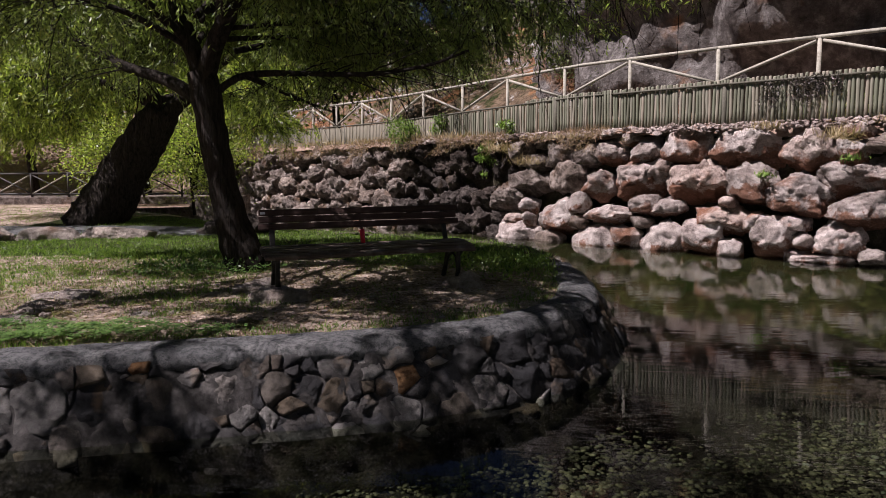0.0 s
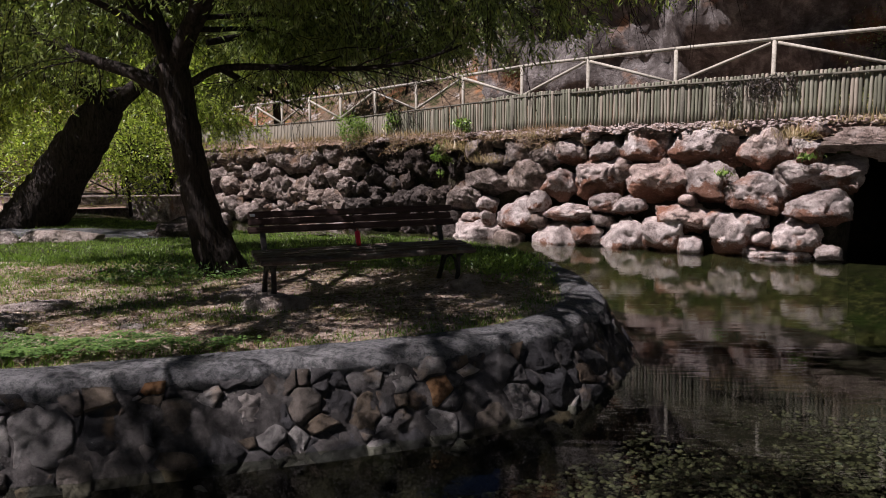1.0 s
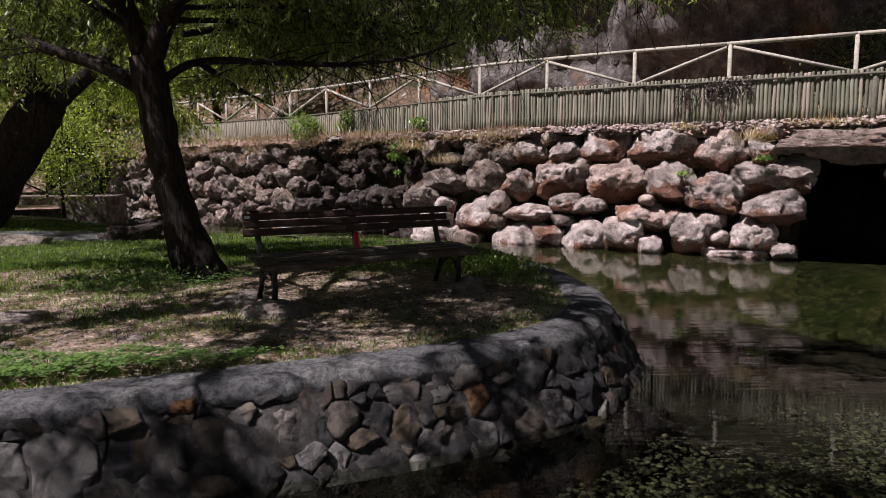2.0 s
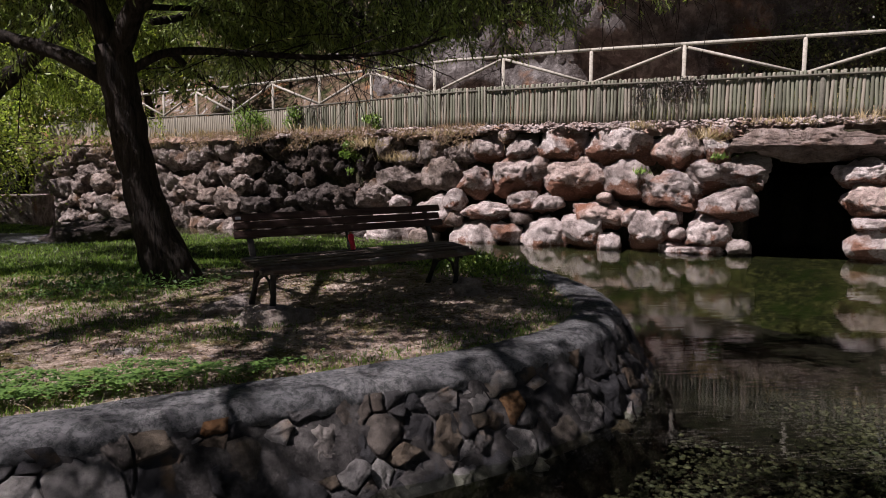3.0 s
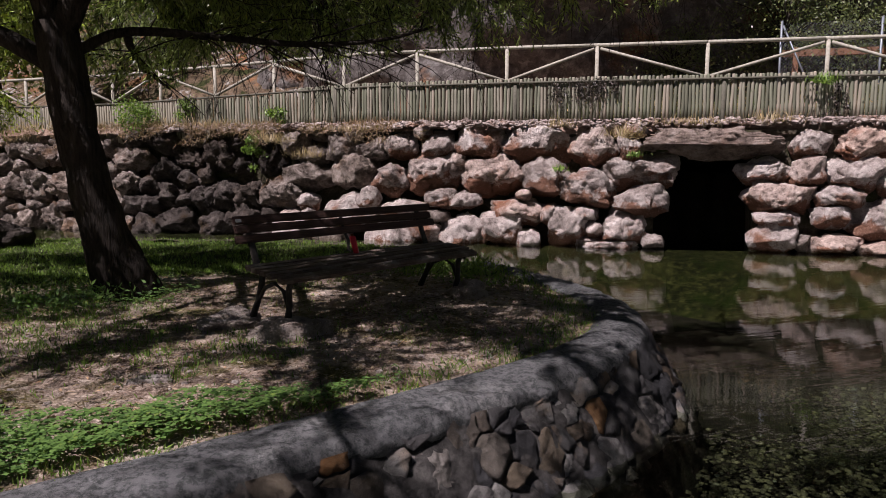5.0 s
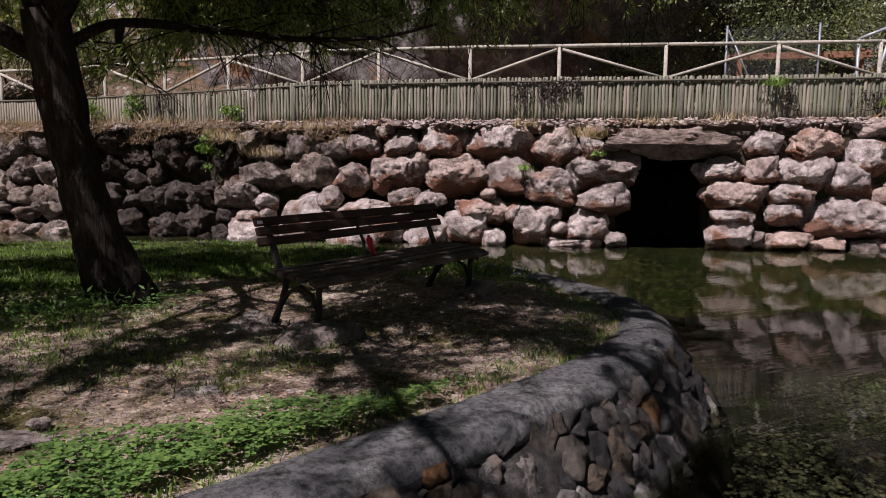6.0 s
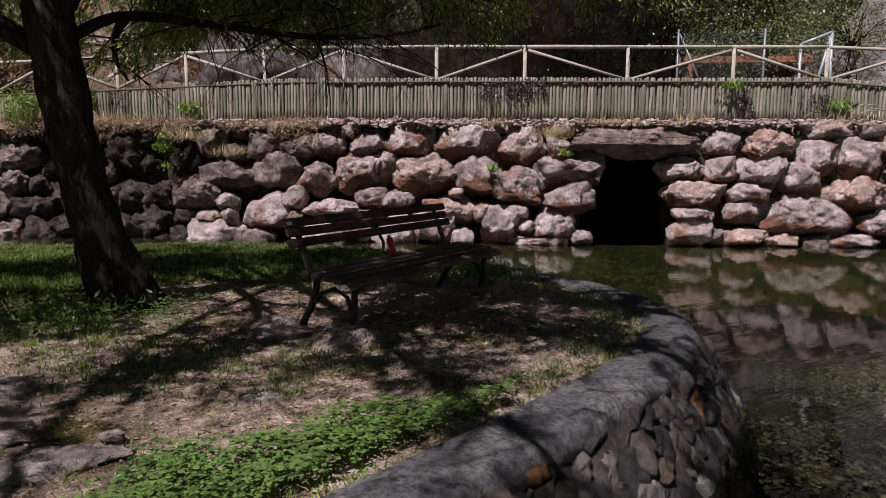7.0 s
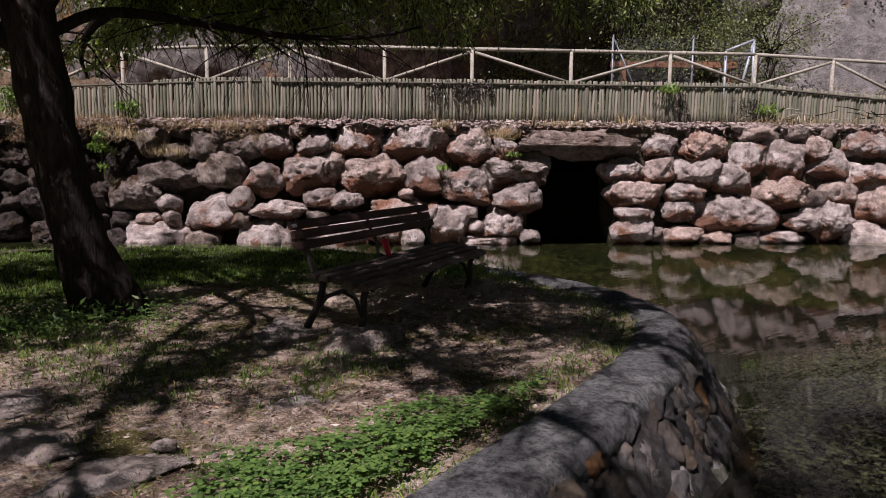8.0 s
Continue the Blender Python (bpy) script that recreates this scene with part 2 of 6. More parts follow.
def water_material():
    m = Nodes("clear stream water", 0.0, 0.5)
    v = m.coords(False)
    long = m.n("Mapping", Vector=v, Rotation=(0, 0, radians(12)), Scale=(0.25, 2.2, 1)).outputs[0]
    a, b, c = m.noise(4.2, 3, 0.5, long), m.noise(1.6, 2, 0.5, long), m.noise(0.5, 2)
    strength = m.n("MapRange", Value=c, From_Min=0.35, From_Max=0.65, To_Min=0.12, To_Max=0.24).outputs[0]
    fine = m.n("Bump", Height=a, Strength=strength, Distance=0.008)
    slow = m.n("Bump", Height=b, Strength=0.02, Distance=0.02, Normal=fine.outputs[0])
    gloss = m.n("BsdfGlossy", Roughness=0.0, Normal=slow.outputs[0])
    clear = m.n("BsdfTransparent", Color=(0.7, 0.76, 0.62, 1))
    fres = m.n("Fresnel", IOR=1.34, Normal=slow.outputs[0])
    mix = m.n("MixShader", Fac=fres.outputs[0])
    m.t.links.new(clear.outputs[0], mix.inputs[1])
    m.t.links.new(gloss.outputs[0], mix.inputs[2])
    m.t.links.new(mix.outputs[0], m.t.nodes["Material Output"].inputs["Surface"])
    return m.mat


M_MORTAR, M_CONCRETE = mortar_material(), concrete_material()
M_LAWN = earth_material("trodden earth", (0.095, 0.062, 0.044), (0.34, 0.25, 0.195), (0.72, 0.6, 0.5), (0.13, 0.112, 0.042))
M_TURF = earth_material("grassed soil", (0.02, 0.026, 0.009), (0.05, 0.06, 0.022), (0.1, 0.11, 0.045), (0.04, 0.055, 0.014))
M_BANK = earth_material("dark bank soil", (0.03, 0.025, 0.018), (0.075, 0.06, 0.045), (0.14, 0.12, 0.09), (0.04, 0.045, 0.015))
M_BED = earth_material("stream bed silt", (0.006, 0.005, 0.004), (0.013, 0.011, 0.008), (0.03, 0.027, 0.018), (0.009, 0.01, 0.004))
M_ALGAE = earth_material("green algae on shallow gravel", (0.006, 0.007, 0.003), (0.017, 0.019, 0.006), (0.08, 0.08, 0.026), (0.014, 0.022, 0.004))
M_DRY = earth_material("dry pink earth", (0.16, 0.1, 0.075), (0.32, 0.215, 0.165), (0.48, 0.36, 0.29))
M_HILL = hill_material()
M_WOODS = earth_material("dark woodland", (0.012, 0.016, 0.007), (0.035, 0.045, 0.018), (0.075, 0.085, 0.035))
M_CLIFF, M_GREY_CLIFF = cliff_material(), grey_cliff_material()
M_POLE, M_RAIL = pole_material(), rail_material()
# timber of the darker posts; on the top rail its dark tone paints shadow
M_DARK_SHADED = plain("dark shaded weathered timber", (0.13, 0.12, 0.09), 0.85, 0, 20, 0.5)
M_SLAT, M_BACK, M_IRON = slat_material(), back_slat_material(), iron_material()
M_BARK = bark_material("fissured willow bark", (0.008, 0.0065, 0.0055), (0.055, 0.044, 0.037))
M_WILLOW = leaf_material("willow leaf", (0.045, 0.06, 0.025), (0.28, 0.34, 0.11), 0.43)
M_BROAD = leaf_material("broad leaf", (0.05, 0.075, 0.02), (0.33, 0.39, 0.085), 0.48)
M_SHRUB = leaf_material("shrub leaf", (0.05, 0.07, 0.028), (0.17, 0.2, 0.085), 0.3)
M_GRASS = leaf_material("grass blade", (0.03, 0.058, 0.013), (0.19, 0.29, 0.06), 0.34)
M_STRAW = leaf_material("dry grass", (0.2, 0.15, 0.08), (0.42, 0.32, 0.18), 0.25)
M_HAY = leaf_material("withered brown grass", (0.12, 0.075, 0.05), (0.34, 0.24, 0.16), 0.2)
M_CLOVER = leaf_material("clover leaf", (0.022, 0.055, 0.013), (0.115, 0.2, 0.05), 0.25)
M_LITTER = leaf_material("fallen leaf", (0.1, 0.065, 0.04), (0.3, 0.22, 0.15), 0.1)
M_WATER = water_material()

# ---------------------------------------------------------------- mesh helpers
rng = np.random.default_rng(7)
fract = noise.fractal


def mesh_from(name, verts, faces, mat, smooth=True):
    me = bpy.data.meshes.new(name)
    verts = np.asarray(verts, dtype=np.float32)
    if isinstance(faces, np.ndarray):
        k = faces.shape[1]
        me.vertices.add(len(verts))
        me.vertices.foreach_set("co", verts.ravel())
        me.loops.add(faces.size)
        me.loops.foreach_set("vertex_index", faces.astype(np.int32).ravel())
        me.polygons.add(len(faces))
        me.polygons.foreach_set("loop_start", np.arange(0, faces.size, k, dtype=np.int32))
        me.update(calc_edges=True)
        me.validate()
    else:
        me.from_pydata(verts.tolist(), [], faces)
    if smooth:
        me.polygons.foreach_set("use_smooth", np.ones(len(me.polygons), dtype=bool))
    me.materials.append(mat)
    return me


def from_bm(name, bm, mat, smooth=True):
    bmesh.ops.recalc_face_normals(bm, faces=bm.faces)
    me = bpy.data.meshes.new(name)
    bm.to_mesh(me)
    bm.free()
    if smooth:
        me.polygons.foreach_set("use_smooth", np.ones(len(me.polygons), dtype=bool))
    me.materials.append(mat)
    return me


def part(name, me, parent, label="", at=None):
    """One mesh object under a thing or a part."""
    ob = new(name, me)
    ob.parent = parent
    if at is not None:
        ob.matrix_basis = at
    return tagged(ob, label)


def thing(name, me, label, category, group="", kind="", at=None):
    ob = new(name, me)
    if at is not None:
        ob.matrix_basis = at
    return tagged(ob, label, category, group, kind)


def ico(level):
    bm = bmesh.new()
    bmesh.ops.create_icosphere(bm, subdivisions=level, radius=1)
    v = np.array([x.co[:] for x in bm.verts])
    f = np.array([[x.index for x in g.verts] for g in bm.faces])
    bm.free()
    return v, f


ICO = {k: ico(k) for k in (1, 2, 3, 4, 5)}


def rock(size, seed, level=4, cuts=9, boxy=3.4, rough=0.05, tight=(0.72, 0.97), jag=0.7, struck=(), chip=0.0):
    """Vertices and faces of a stone of that size: a boxy ball with planes struck off it and a weathered skin."""
    r = np.random.default_rng(seed)
    v, f = ICO[level]
    v = v / (np.abs(v) ** boxy).sum(1, keepdims=True) ** (1 / boxy)
    tilt = Matrix.Rotation(r.uniform(-0.25, 0.25), 3, "Y") @ Matrix.Rotation(r.uniform(-0.4, 0.4), 3, "Z") @ Matrix.Rotation(r.uniform(-0.2, 0.2), 3, "X")
    v = v @ np.array(tilt)
    for _ in range(cuts):
        n = r.normal(size=3)
        n /= np.linalg.norm(n)
        over = v @ n - r.uniform(*tight)
        v = v - np.clip(over, 0, None)[:, None] * n
    for n, d in struck:
        n = np.array(n, dtype=float) + r.normal(0, 0.16, 3)
        n /= np.linalg.norm(n)
        v = v - np.clip(v @ n - d * r.uniform(0.9, 1.1), 0, None)[:, None] * n
    v = v / np.abs(v).max(0)
    v = v * np.array(size) / 2
    s = float(np.mean(size))
    off = Vector(r.uniform(-50, 50, 3))
    k = 2.6 / s
    amp = np.array([fract(Vector(p) * k + off, jag, 2.1, 6 if level > 3 else 3) for p in v]) * rough
    if chip:
        # broken facets: each patch of the skin stands higher or lower than its neighbours, with a crack between
        for i, p in enumerate(v):
            q = Vector(p) * k * 0.8 + off
            (d0, d1, *_), (c0, *_) = noise.voronoi(q + noise.noise_vector(q * 1.7) * 0.35)
            amp[i] += chip * (math.sin(c0.x * 12.9 + c0.y * 78.2 + c0.z * 37.7) - 1.6 * max(0.0, 1 - (d1 - d0) * 9))
    out = v / np.maximum(np.linalg.norm(v, axis=1, keepdims=True), 1e-6)
    return v + out * amp[:, None] * s, f


def tube(points, radii, sides=10, wob=0.0, seed=0, cap=True):
    """A round limb through points with given radii."""
    pts = [Vector(p) for p in points]
    off = Vector((seed * 3.7, seed * 1.3, 0))
    verts, faces = [], []
    ref = Vector((0.31, 0.87, 0.37)).normalized()
    for i, p in enumerate(pts):
        d = (pts[min(i + 1, len(pts) - 1)] - pts[max(i - 1, 0)]).normalized()
        a = d.cross(ref)
        if a.length < 1e-3:
            a = d.cross(Vector((1, 0, 0)))
        a.normalize()
        b = d.cross(a)
        for j in range(sides):
            q = 2 * math.pi * j / sides
            way = a * math.cos(q) + b * math.sin(q)
            r = radii[i]
            if wob:
                r *= 1 + wob * noise.noise((p + way * r) * 6 + off) + wob * 0.6 * noise.noise((way * 2.5 + p * 1.2) + off)
            verts.append(p + way * r)
    n = len(pts)
    for i in range(n - 1):
        for j in range(sides):
            k = (j + 1) % sides
            faces.append((i * sides + j, i * sides + k, (i + 1) * sides + k, (i + 1) * sides + j))
    if cap:
        faces.append(tuple(range(sides))[::-1])
        faces.append(tuple((n - 1) * sides + j for j in range(sides)))
    return [tuple(v) for v in verts], faces


def spline(ctrl, step):
    """Catmull-Rom through control points, evenly stepped."""
    c = [np.array(p, dtype=float) for p in ctrl]
    c = [2 * c[0] - c[1]] + c + [2 * c[-1] - c[-2]]
    out = []
    for i in range(1, len(c) - 2):
        k = max(2, int(np.linalg.norm(c[i + 1] - c[i]) / step * 4))
        for q in np.linspace(0, 1, k, endpoint=False):
            out.append(0.5 * (2 * c[i] + (c[i + 1] - c[i - 1]) * q + (2 * c[i - 1] - 5 * c[i] + 4 * c[i + 1] - c[i + 2]) * q * q
                              + (3 * c[i] - c[i - 1] - 3 * c[i + 1] + c[i + 2]) * q ** 3))
    out.append(c[-2])
    out = np.array(out)
    s = np.concatenate([[0], np.cumsum(np.linalg.norm(np.diff(out, axis=0), axis=1))])
    t = np.linspace(0, s[-1], max(2, int(round(s[-1] / step)) + 1))
    return np.stack([np.interp(t, s, out[:, k]) for k in range(out.shape[1])], 1)


def joined(pieces):
    """Several (verts, faces) as one."""
    vs, fs, n = [], [], 0
    for v, f in pieces:
        vs.extend(tuple(map(float, p)) for p in v)
        fs.extend(tuple(int(i) + n for i in q) for q in f)
        n += len(v)
    return vs, fs


def box_bm(bm, sx, sy, sz, m, bevel=0.0):
    made = bmesh.ops.create_cube(bm, size=1, matrix=m @ Matrix.Diagonal((sx, sy, sz, 1)))
    if bevel:
        edges = list({e for v in made["verts"] for e in v.link_edges})
        bmesh.ops.bevel(bm, geom=edges, offset=bevel, segments=2, affect="EDGES")


def rod_bm(bm, a, b, r, sides=10, r2=None):
    a, b = Vector(a), Vector(b)
    m = Matrix.Translation((a + b) / 2) @ (b - a).to_track_quat("Z", "Y").to_matrix().to_4x4()
    bmesh.ops.create_cone(bm, cap_ends=True, segments=sides, radius1=r, radius2=r if r2 is None else r2, depth=(b - a).length, matrix=m)


# ---------------------------------------------------------------- plan
WATER_Z = -0.455
D, N = Vector((0.81, -0.5864, 0)), Vector((0.5864, 0.81, 0))


def wall_at(u, w, z):
    """From the boulder wall's own frame: along it, behind it, up."""
    return D * u + N * w + Vector((0, 0, z))


def face_w(u, z):
    return 13.42 + 0.2 * (z - WATER_Z) + max(0.0, 0.06 * (u + 3))


def fence_w(u):
    return 14.08 + 0.07 * max(0.0, u + 5)


def fence_top(u):
    return float(np.interp(u, (-22, -14, -8, 2.5, 5, 9), (2.34, 2.4, 2.62, 2.62, 2.42, 2.3)))


EDGE = spline([(-14, 2.0), (-8, 2.5), (-5, 2.95), (-3.2, 3.42), (-1.96, 3.88), (-1.3, 4.1), (-0.5, 4.4), (0.1, 4.64), (0.55, 4.88), (0.98, 5.18),
               (1.38, 5.67), (1.63, 6.27), (1.71, 6.9), (1.68, 7.4), (1.62, 8.0), (1.51, 8.6), (1.36, 9.22)], 0.06)
FAR_EDGE = spline([(1.36, 9.22), (1.2, 9.9), (0.85, 10.7), (0.2, 11.4), (-0.7, 12.0), (-2.6, 12.8), (-4.8, 13.6), (-8, 15.5), (-12, 18.5), (-18, 19.6)], 0.15)


def lawn_z(x, y):
    z = -0.012 + 0.07 * math.exp(-((x - 0.1) ** 2 + (y - 7.4) ** 2) / 1.2)
    z += 0.18 * min(1.0, max(0.0, (y - 11) / 4)) * min(1.0, max(0.0, (-x - 4) / 3))
    return z + 0.018 * noise.noise(Vector((x * 0.8, y * 0.8, 3.1))) + 0.01 * noise.noise(Vector((x * 4, y * 4, 1.7)))


def outward(line):
    t = np.gradient(line, axis=0)
    t /= np.linalg.norm(t, axis=1, keepdims=True)
    return np.stack([t[:, 1], -t[:, 0]], 1)


def sweep(line, profile, wob=0.0, freq=5.0):
    """A strip along a plan line; profile: (outward, z) from inside to outside."""
    nor = outward(line)
    vs, fs, k = [], [], len(profile)
    for p, n in zip(line, nor):
        for o, z in profile:
            q = Vector((p[0] + n[0] * o, p[1] + n[1] * o, z))
            if wob:
                g = wob * (noise.noise(q * freq) + 0.5 * noise.noise(q * freq * 2.7))
                q += Vector((n[0] * g, n[1] * g, 0.6 * g))
            vs.append(tuple(q))
    for i in range(len(line) - 1):
        for j in range(k - 1):
            a = i * k + j
            fs.append((a, a + k, a + k + 1, a + 1))
    return vs, fs


def inside(poly, x, y):
    hit, j = False, len(poly) - 1
    for i in range(len(poly)):
        if (poly[i][1] > y) != (poly[j][1] > y) and x < (poly[j][0] - poly[i][0]) * (y - poly[i][1]) / (poly[j][1] - poly[i][1]) + poly[i][0]:
            hit = not hit
        j = i
    return hit


def smooth(a, b, x):
    t = min(1.0, max(0.0, (x - a) / (b - a)))
    return t * t * (3 - 2 * t)


# ---------------------------------------------------------------- ground, lawn, water
def build_ground():
    """One sheet: the stream's basin, its banks and the land out to the horizon."""
    def axis(lo, hi):
        near = np.arange(lo, hi, 0.5)
        far = hi + np.cumsum(0.6 * 1.22 ** np.arange(26))
        return np.concatenate([(lo - (far - hi))[::-1], near, far])
    xs, ys = axis(-16, 18), axis(-8, 20)
    verts, faces = [], []
    for y in ys:
        for x in xs:
            out = max(-15 - x, x - 16, -6 - y, 0.0)
            z = -0.82 - 0.4 * smooth(4.2, 6.0, y) + min(1.0, out / 2.5) * 1.05 + 0.05 * noise.noise(Vector((x, y, 0)))
            w = 0.5864 * x + 0.81 * y
            if w > 15.5:
                z = 0.9
            if out > 20:
                z += (out - 20) * 0.05 * (1 + 0.5 * noise.noise(Vector((x * 0.02, y * 0.02, 5))))
            verts.append((x, y, min(z, 14)))
    nx = len(xs)
    for j in range(len(ys) - 1):
        for i in range(nx - 1):
            a = j * nx + i
            faces.append((a, a + 1, a + 1 + nx, a + nx))
    return thing("ground", mesh_from("ground", verts, faces, M_BED), "silty stream bed and banks running out to scrub land", "ground", kind="structure")


build_ground()


def build_lawn():
    inner = EDGE - outward(EDGE) * 0.25
    poly = [tuple(p) for p in inner[::4]] + [tuple(p) for p in FAR_EDGE[::2]] + [(-40, 20), (-40, 2)]
    xs, ys = np.concatenate([np.arange(-40, -10, 1.0), np.arange(-10, 2.2, 0.09)]), np.arange(1.8, 20.6, 0.09)
    idx, verts, faces = {}, [], []

    def vert(i, j):
        if (i, j) not in idx:
            idx[i, j] = len(verts)
            verts.append((xs[i], ys[j], lawn_z(xs[i], ys[j])))
        return idx[i, j]
    for j in range(len(ys) - 1):
        for i in range(len(xs) - 1):
            if inside(poly, (xs[i] + xs[i + 1]) / 2, (ys[j] + ys[j + 1]) / 2):
                faces.append((vert(i, j), vert(i + 1, j), vert(i + 1, j + 1), vert(i, j + 1)))
    return thing("lawn", mesh_from("lawn", verts, faces, M_LAWN), "trodden bare earth lawn with patchy grass", "lawn", kind="structure"), poly


lawn, LAWN_POLY = build_lawn()
thing("bank", mesh_from("bank", *sweep(FAR_EDGE, [(-0.35, 0.0), (-0.1, 0.0), (0.12, -0.1), (0.35, -0.4), (0.6, -1.0)], 0.06, 2.0), M_BANK),
      "dark grassy soil bank dropping to the stream", "bank", kind="structure")
water = thing("water", mesh_from("water", [(-17, -10, WATER_Z), (17, -10, WATER_Z), (17, 22, WATER_Z), (-17, 22, WATER_Z)], [(0, 1, 2, 3)], M_WATER, False),
              "clear dark stream water with fine ripples", "water", kind="structure")
water.visible_shadow = False

shelf = []
for i, q in enumerate(np.arange(-21, 9.6, 0.3)):
    for j, w in enumerate((11.5, 11.9, 12.3, 12.7, 13.2, 14.0)):
        p = wall_at(q, w + (0.9 if j < 3 else 0.2) * noise.noise(Vector((q * 0.6, j * 0.3, 0))), 0)
        shelf.append((p.x, p.y, (-1.25, -0.85, -0.64, -0.57, -0.53, -0.5)[j] + 0.03 * noise.noise(Vector((q, w, 3)))))
shelf_f = [(i * 6 + j, i * 6 + 6 + j, i * 6 + 7 + j, i * 6 + j + 1) for i in range(len(shelf) // 6 - 1) for j in range(5)]
thing("algae_shelf", mesh_from("algae_shelf", shelf, shelf_f, M_ALGAE), "shallow green algae-covered gravel at the boulder wall's foot", "stream bed", kind="structure")

# ---------------------------------------------------------------- stone-faced bank wall with its concrete cap
BATTER = [(0.01, -0.05), (0.085, -0.16), (0.185, -0.32), (0.29, -0.5), (0.38, -0.7), (0.46, -1.0)]
face_z = np.linspace(-0.05, -1.0, 34)
face_o = np.interp(-face_z, [-b[1] for b in BATTER], [b[0] for b in BATTER])
FINE_EDGE = spline(EDGE[::10], 0.03)
bank_wall = thing("bank_wall", mesh_from("bank_wall", *sweep(FINE_EDGE, [(-0.28, -0.06)] + [(o + 0.014, z) for o, z in zip(face_o, face_z)], 0.026, 8.5), M_MORTAR),
                  "sloping rubble stone retaining wall in dark mortar", "wall", kind="structure")
cap_profile = [(-0.38, -0.08), (-0.33, -0.004), (-0.3, 0.02), (-0.26, 0.03), (-0.2, 0.033), (-0.14, 0.033), (-0.08, 0.03), (-0.03, 0.02), (0.01, 0.002), (0.035, -0.022), (0.05, -0.05), (0.052, -0.08), (0.04, -0.11), (0.0, -0.13)]
thing("wall_cap", mesh_from("wall_cap", *sweep(FINE_EDGE, cap_profile, 0.02, 7.0), M_CONCRETE), "rough grey concrete coping along the bank wall", "coping", kind="structure")


# added dark sheet: paints the shade over the wall's foot under water
foot_z = np.linspace(-0.5, -1.0, 14)
foot_o = np.interp(-foot_z, [-b[1] for b in BATTER], [b[0] for b in BATTER])
thing("wall_footing", mesh_from("wall_footing", *sweep(FINE_EDGE, [(o + 0.05, z) for o, z in zip(foot_o, foot_z)], 0.04, 5.0), M_BED), "added dark sheet standing in for shade at the bank wall's underwater foot", "wall", kind="structure")


def batter_point(s, v, lift=0.0):
    """A point on the wall's face: s metres along the edge, v metres down the slope, lift metres proud."""
    n_s = len(EDGE)
    i = min(max(s / 0.06, 0), n_s - 1.001)
    k = int(i)
    f = i - k
    p = EDGE[k] * (1 - f) + EDGE[k + 1] * f
    n = EDGE_OUT[k] * (1 - f) + EDGE_OUT[k + 1] * f
    o, z = np.interp(v, BV, BO), np.interp(v, BV, BZ)
    slope = 0.5
    return Vector((p[0] + n[0] * (o + lift * 0.87), p[1] + n[1] * (o + lift * 0.87), z + lift * slope))


EDGE_OUT = outward(EDGE)
BO, BZ = np.array([b[0] for b in BATTER]), np.array([b[1] for b in BATTER])
BV = np.concatenate([[0], np.cumsum(np.hypot(np.diff(BO), np.diff(BZ)))])


def power_cells(seeds, lo, hi, joint):
    """Cells of a weighted mosaic: seeds (x, y, r) in a rectangle; each cell is shrunk by the joint."""
    out = []
    pts = np.array(seeds)
    for i, (x, y, r) in enumerate(seeds):
        poly = [(max(lo[0], x - 0.5), lo[1]), (min(hi[0], x + 0.5), lo[1]), (min(hi[0], x + 0.5), hi[1]), (max(lo[0], x - 0.5), hi[1])]
        near = np.argsort((pts[:, 0] - x) ** 2 + (pts[:, 1] - y) ** 2)[1:26]
        for j in near:
            nx, ny = pts[j, 0] - x, pts[j, 1] - y
            ln = math.hypot(nx, ny)
            if ln < 1e-6:
                continue
            nx, ny = nx / ln, ny / ln
            c = (ln * ln + r * r - pts[j, 2] ** 2) / (2 * ln) - joint
            new_poly = []
            for a, b in zip(poly, poly[1:] + poly[:1]):
                da, db = (a[0] - x) * nx + (a[1] - y) * ny - c, (b[0] - x) * nx + (b[1] - y) * ny - c
                if da <= 0:
                    new_poly.append(a)
                if da * db < 0:
                    t = da / (da - db)
                    new_poly.append((a[0] + (b[0] - a[0]) * t, a[1] + (b[1] - a[1]) * t))
            poly = new_poly
            if len(poly) < 3:
                break
        if len(poly) >= 3:
            out.append((i, poly))
    return out


# ---------------------------------------------------------------- boulder wall
def prism(pts, lo, hi):
    vs = [(*p, lo) for p in pts] + [(*p, hi) for p in pts]
    k = len(pts)
    fs = [tuple(range(k))[::-1], tuple(range(k, 2 * k))] + [(i, (i + 1) % k, (i + 1) % k + k, i + k) for i in range(k)]
    return vs, fs


def plan(u, w):
    p = wall_at(u, w, 0)
    return (p.x, p.y)


core = [prism([plan(-23, 14.25), plan(-2.15, 14.25), plan(-2.15, 19), plan(-23, 19)], -1.0, 1.68),
        prism([plan(-0.4, 14.3), plan(9.5, 14.8), plan(9.5, 19), plan(-0.4, 19)], -1.0, 1.68),
        prism([plan(-2.15, 17.5), plan(-0.4, 17.5), plan(-0.4, 19), plan(-2.15, 19)], -1.0, 1.68),
        prism([plan(-2.15, 13.95), plan(-0.4, 14.1), plan(-0.4, 17.5), plan(-2.15, 17.5)], 1.3, 1.68)]
boulder_wall = thing("boulder_wall", mesh_from("boulder_wall", *joined(core), M_BANK, False), "dry-laid wall of big limestone boulders with a dark culvert", "wall", kind="structure")

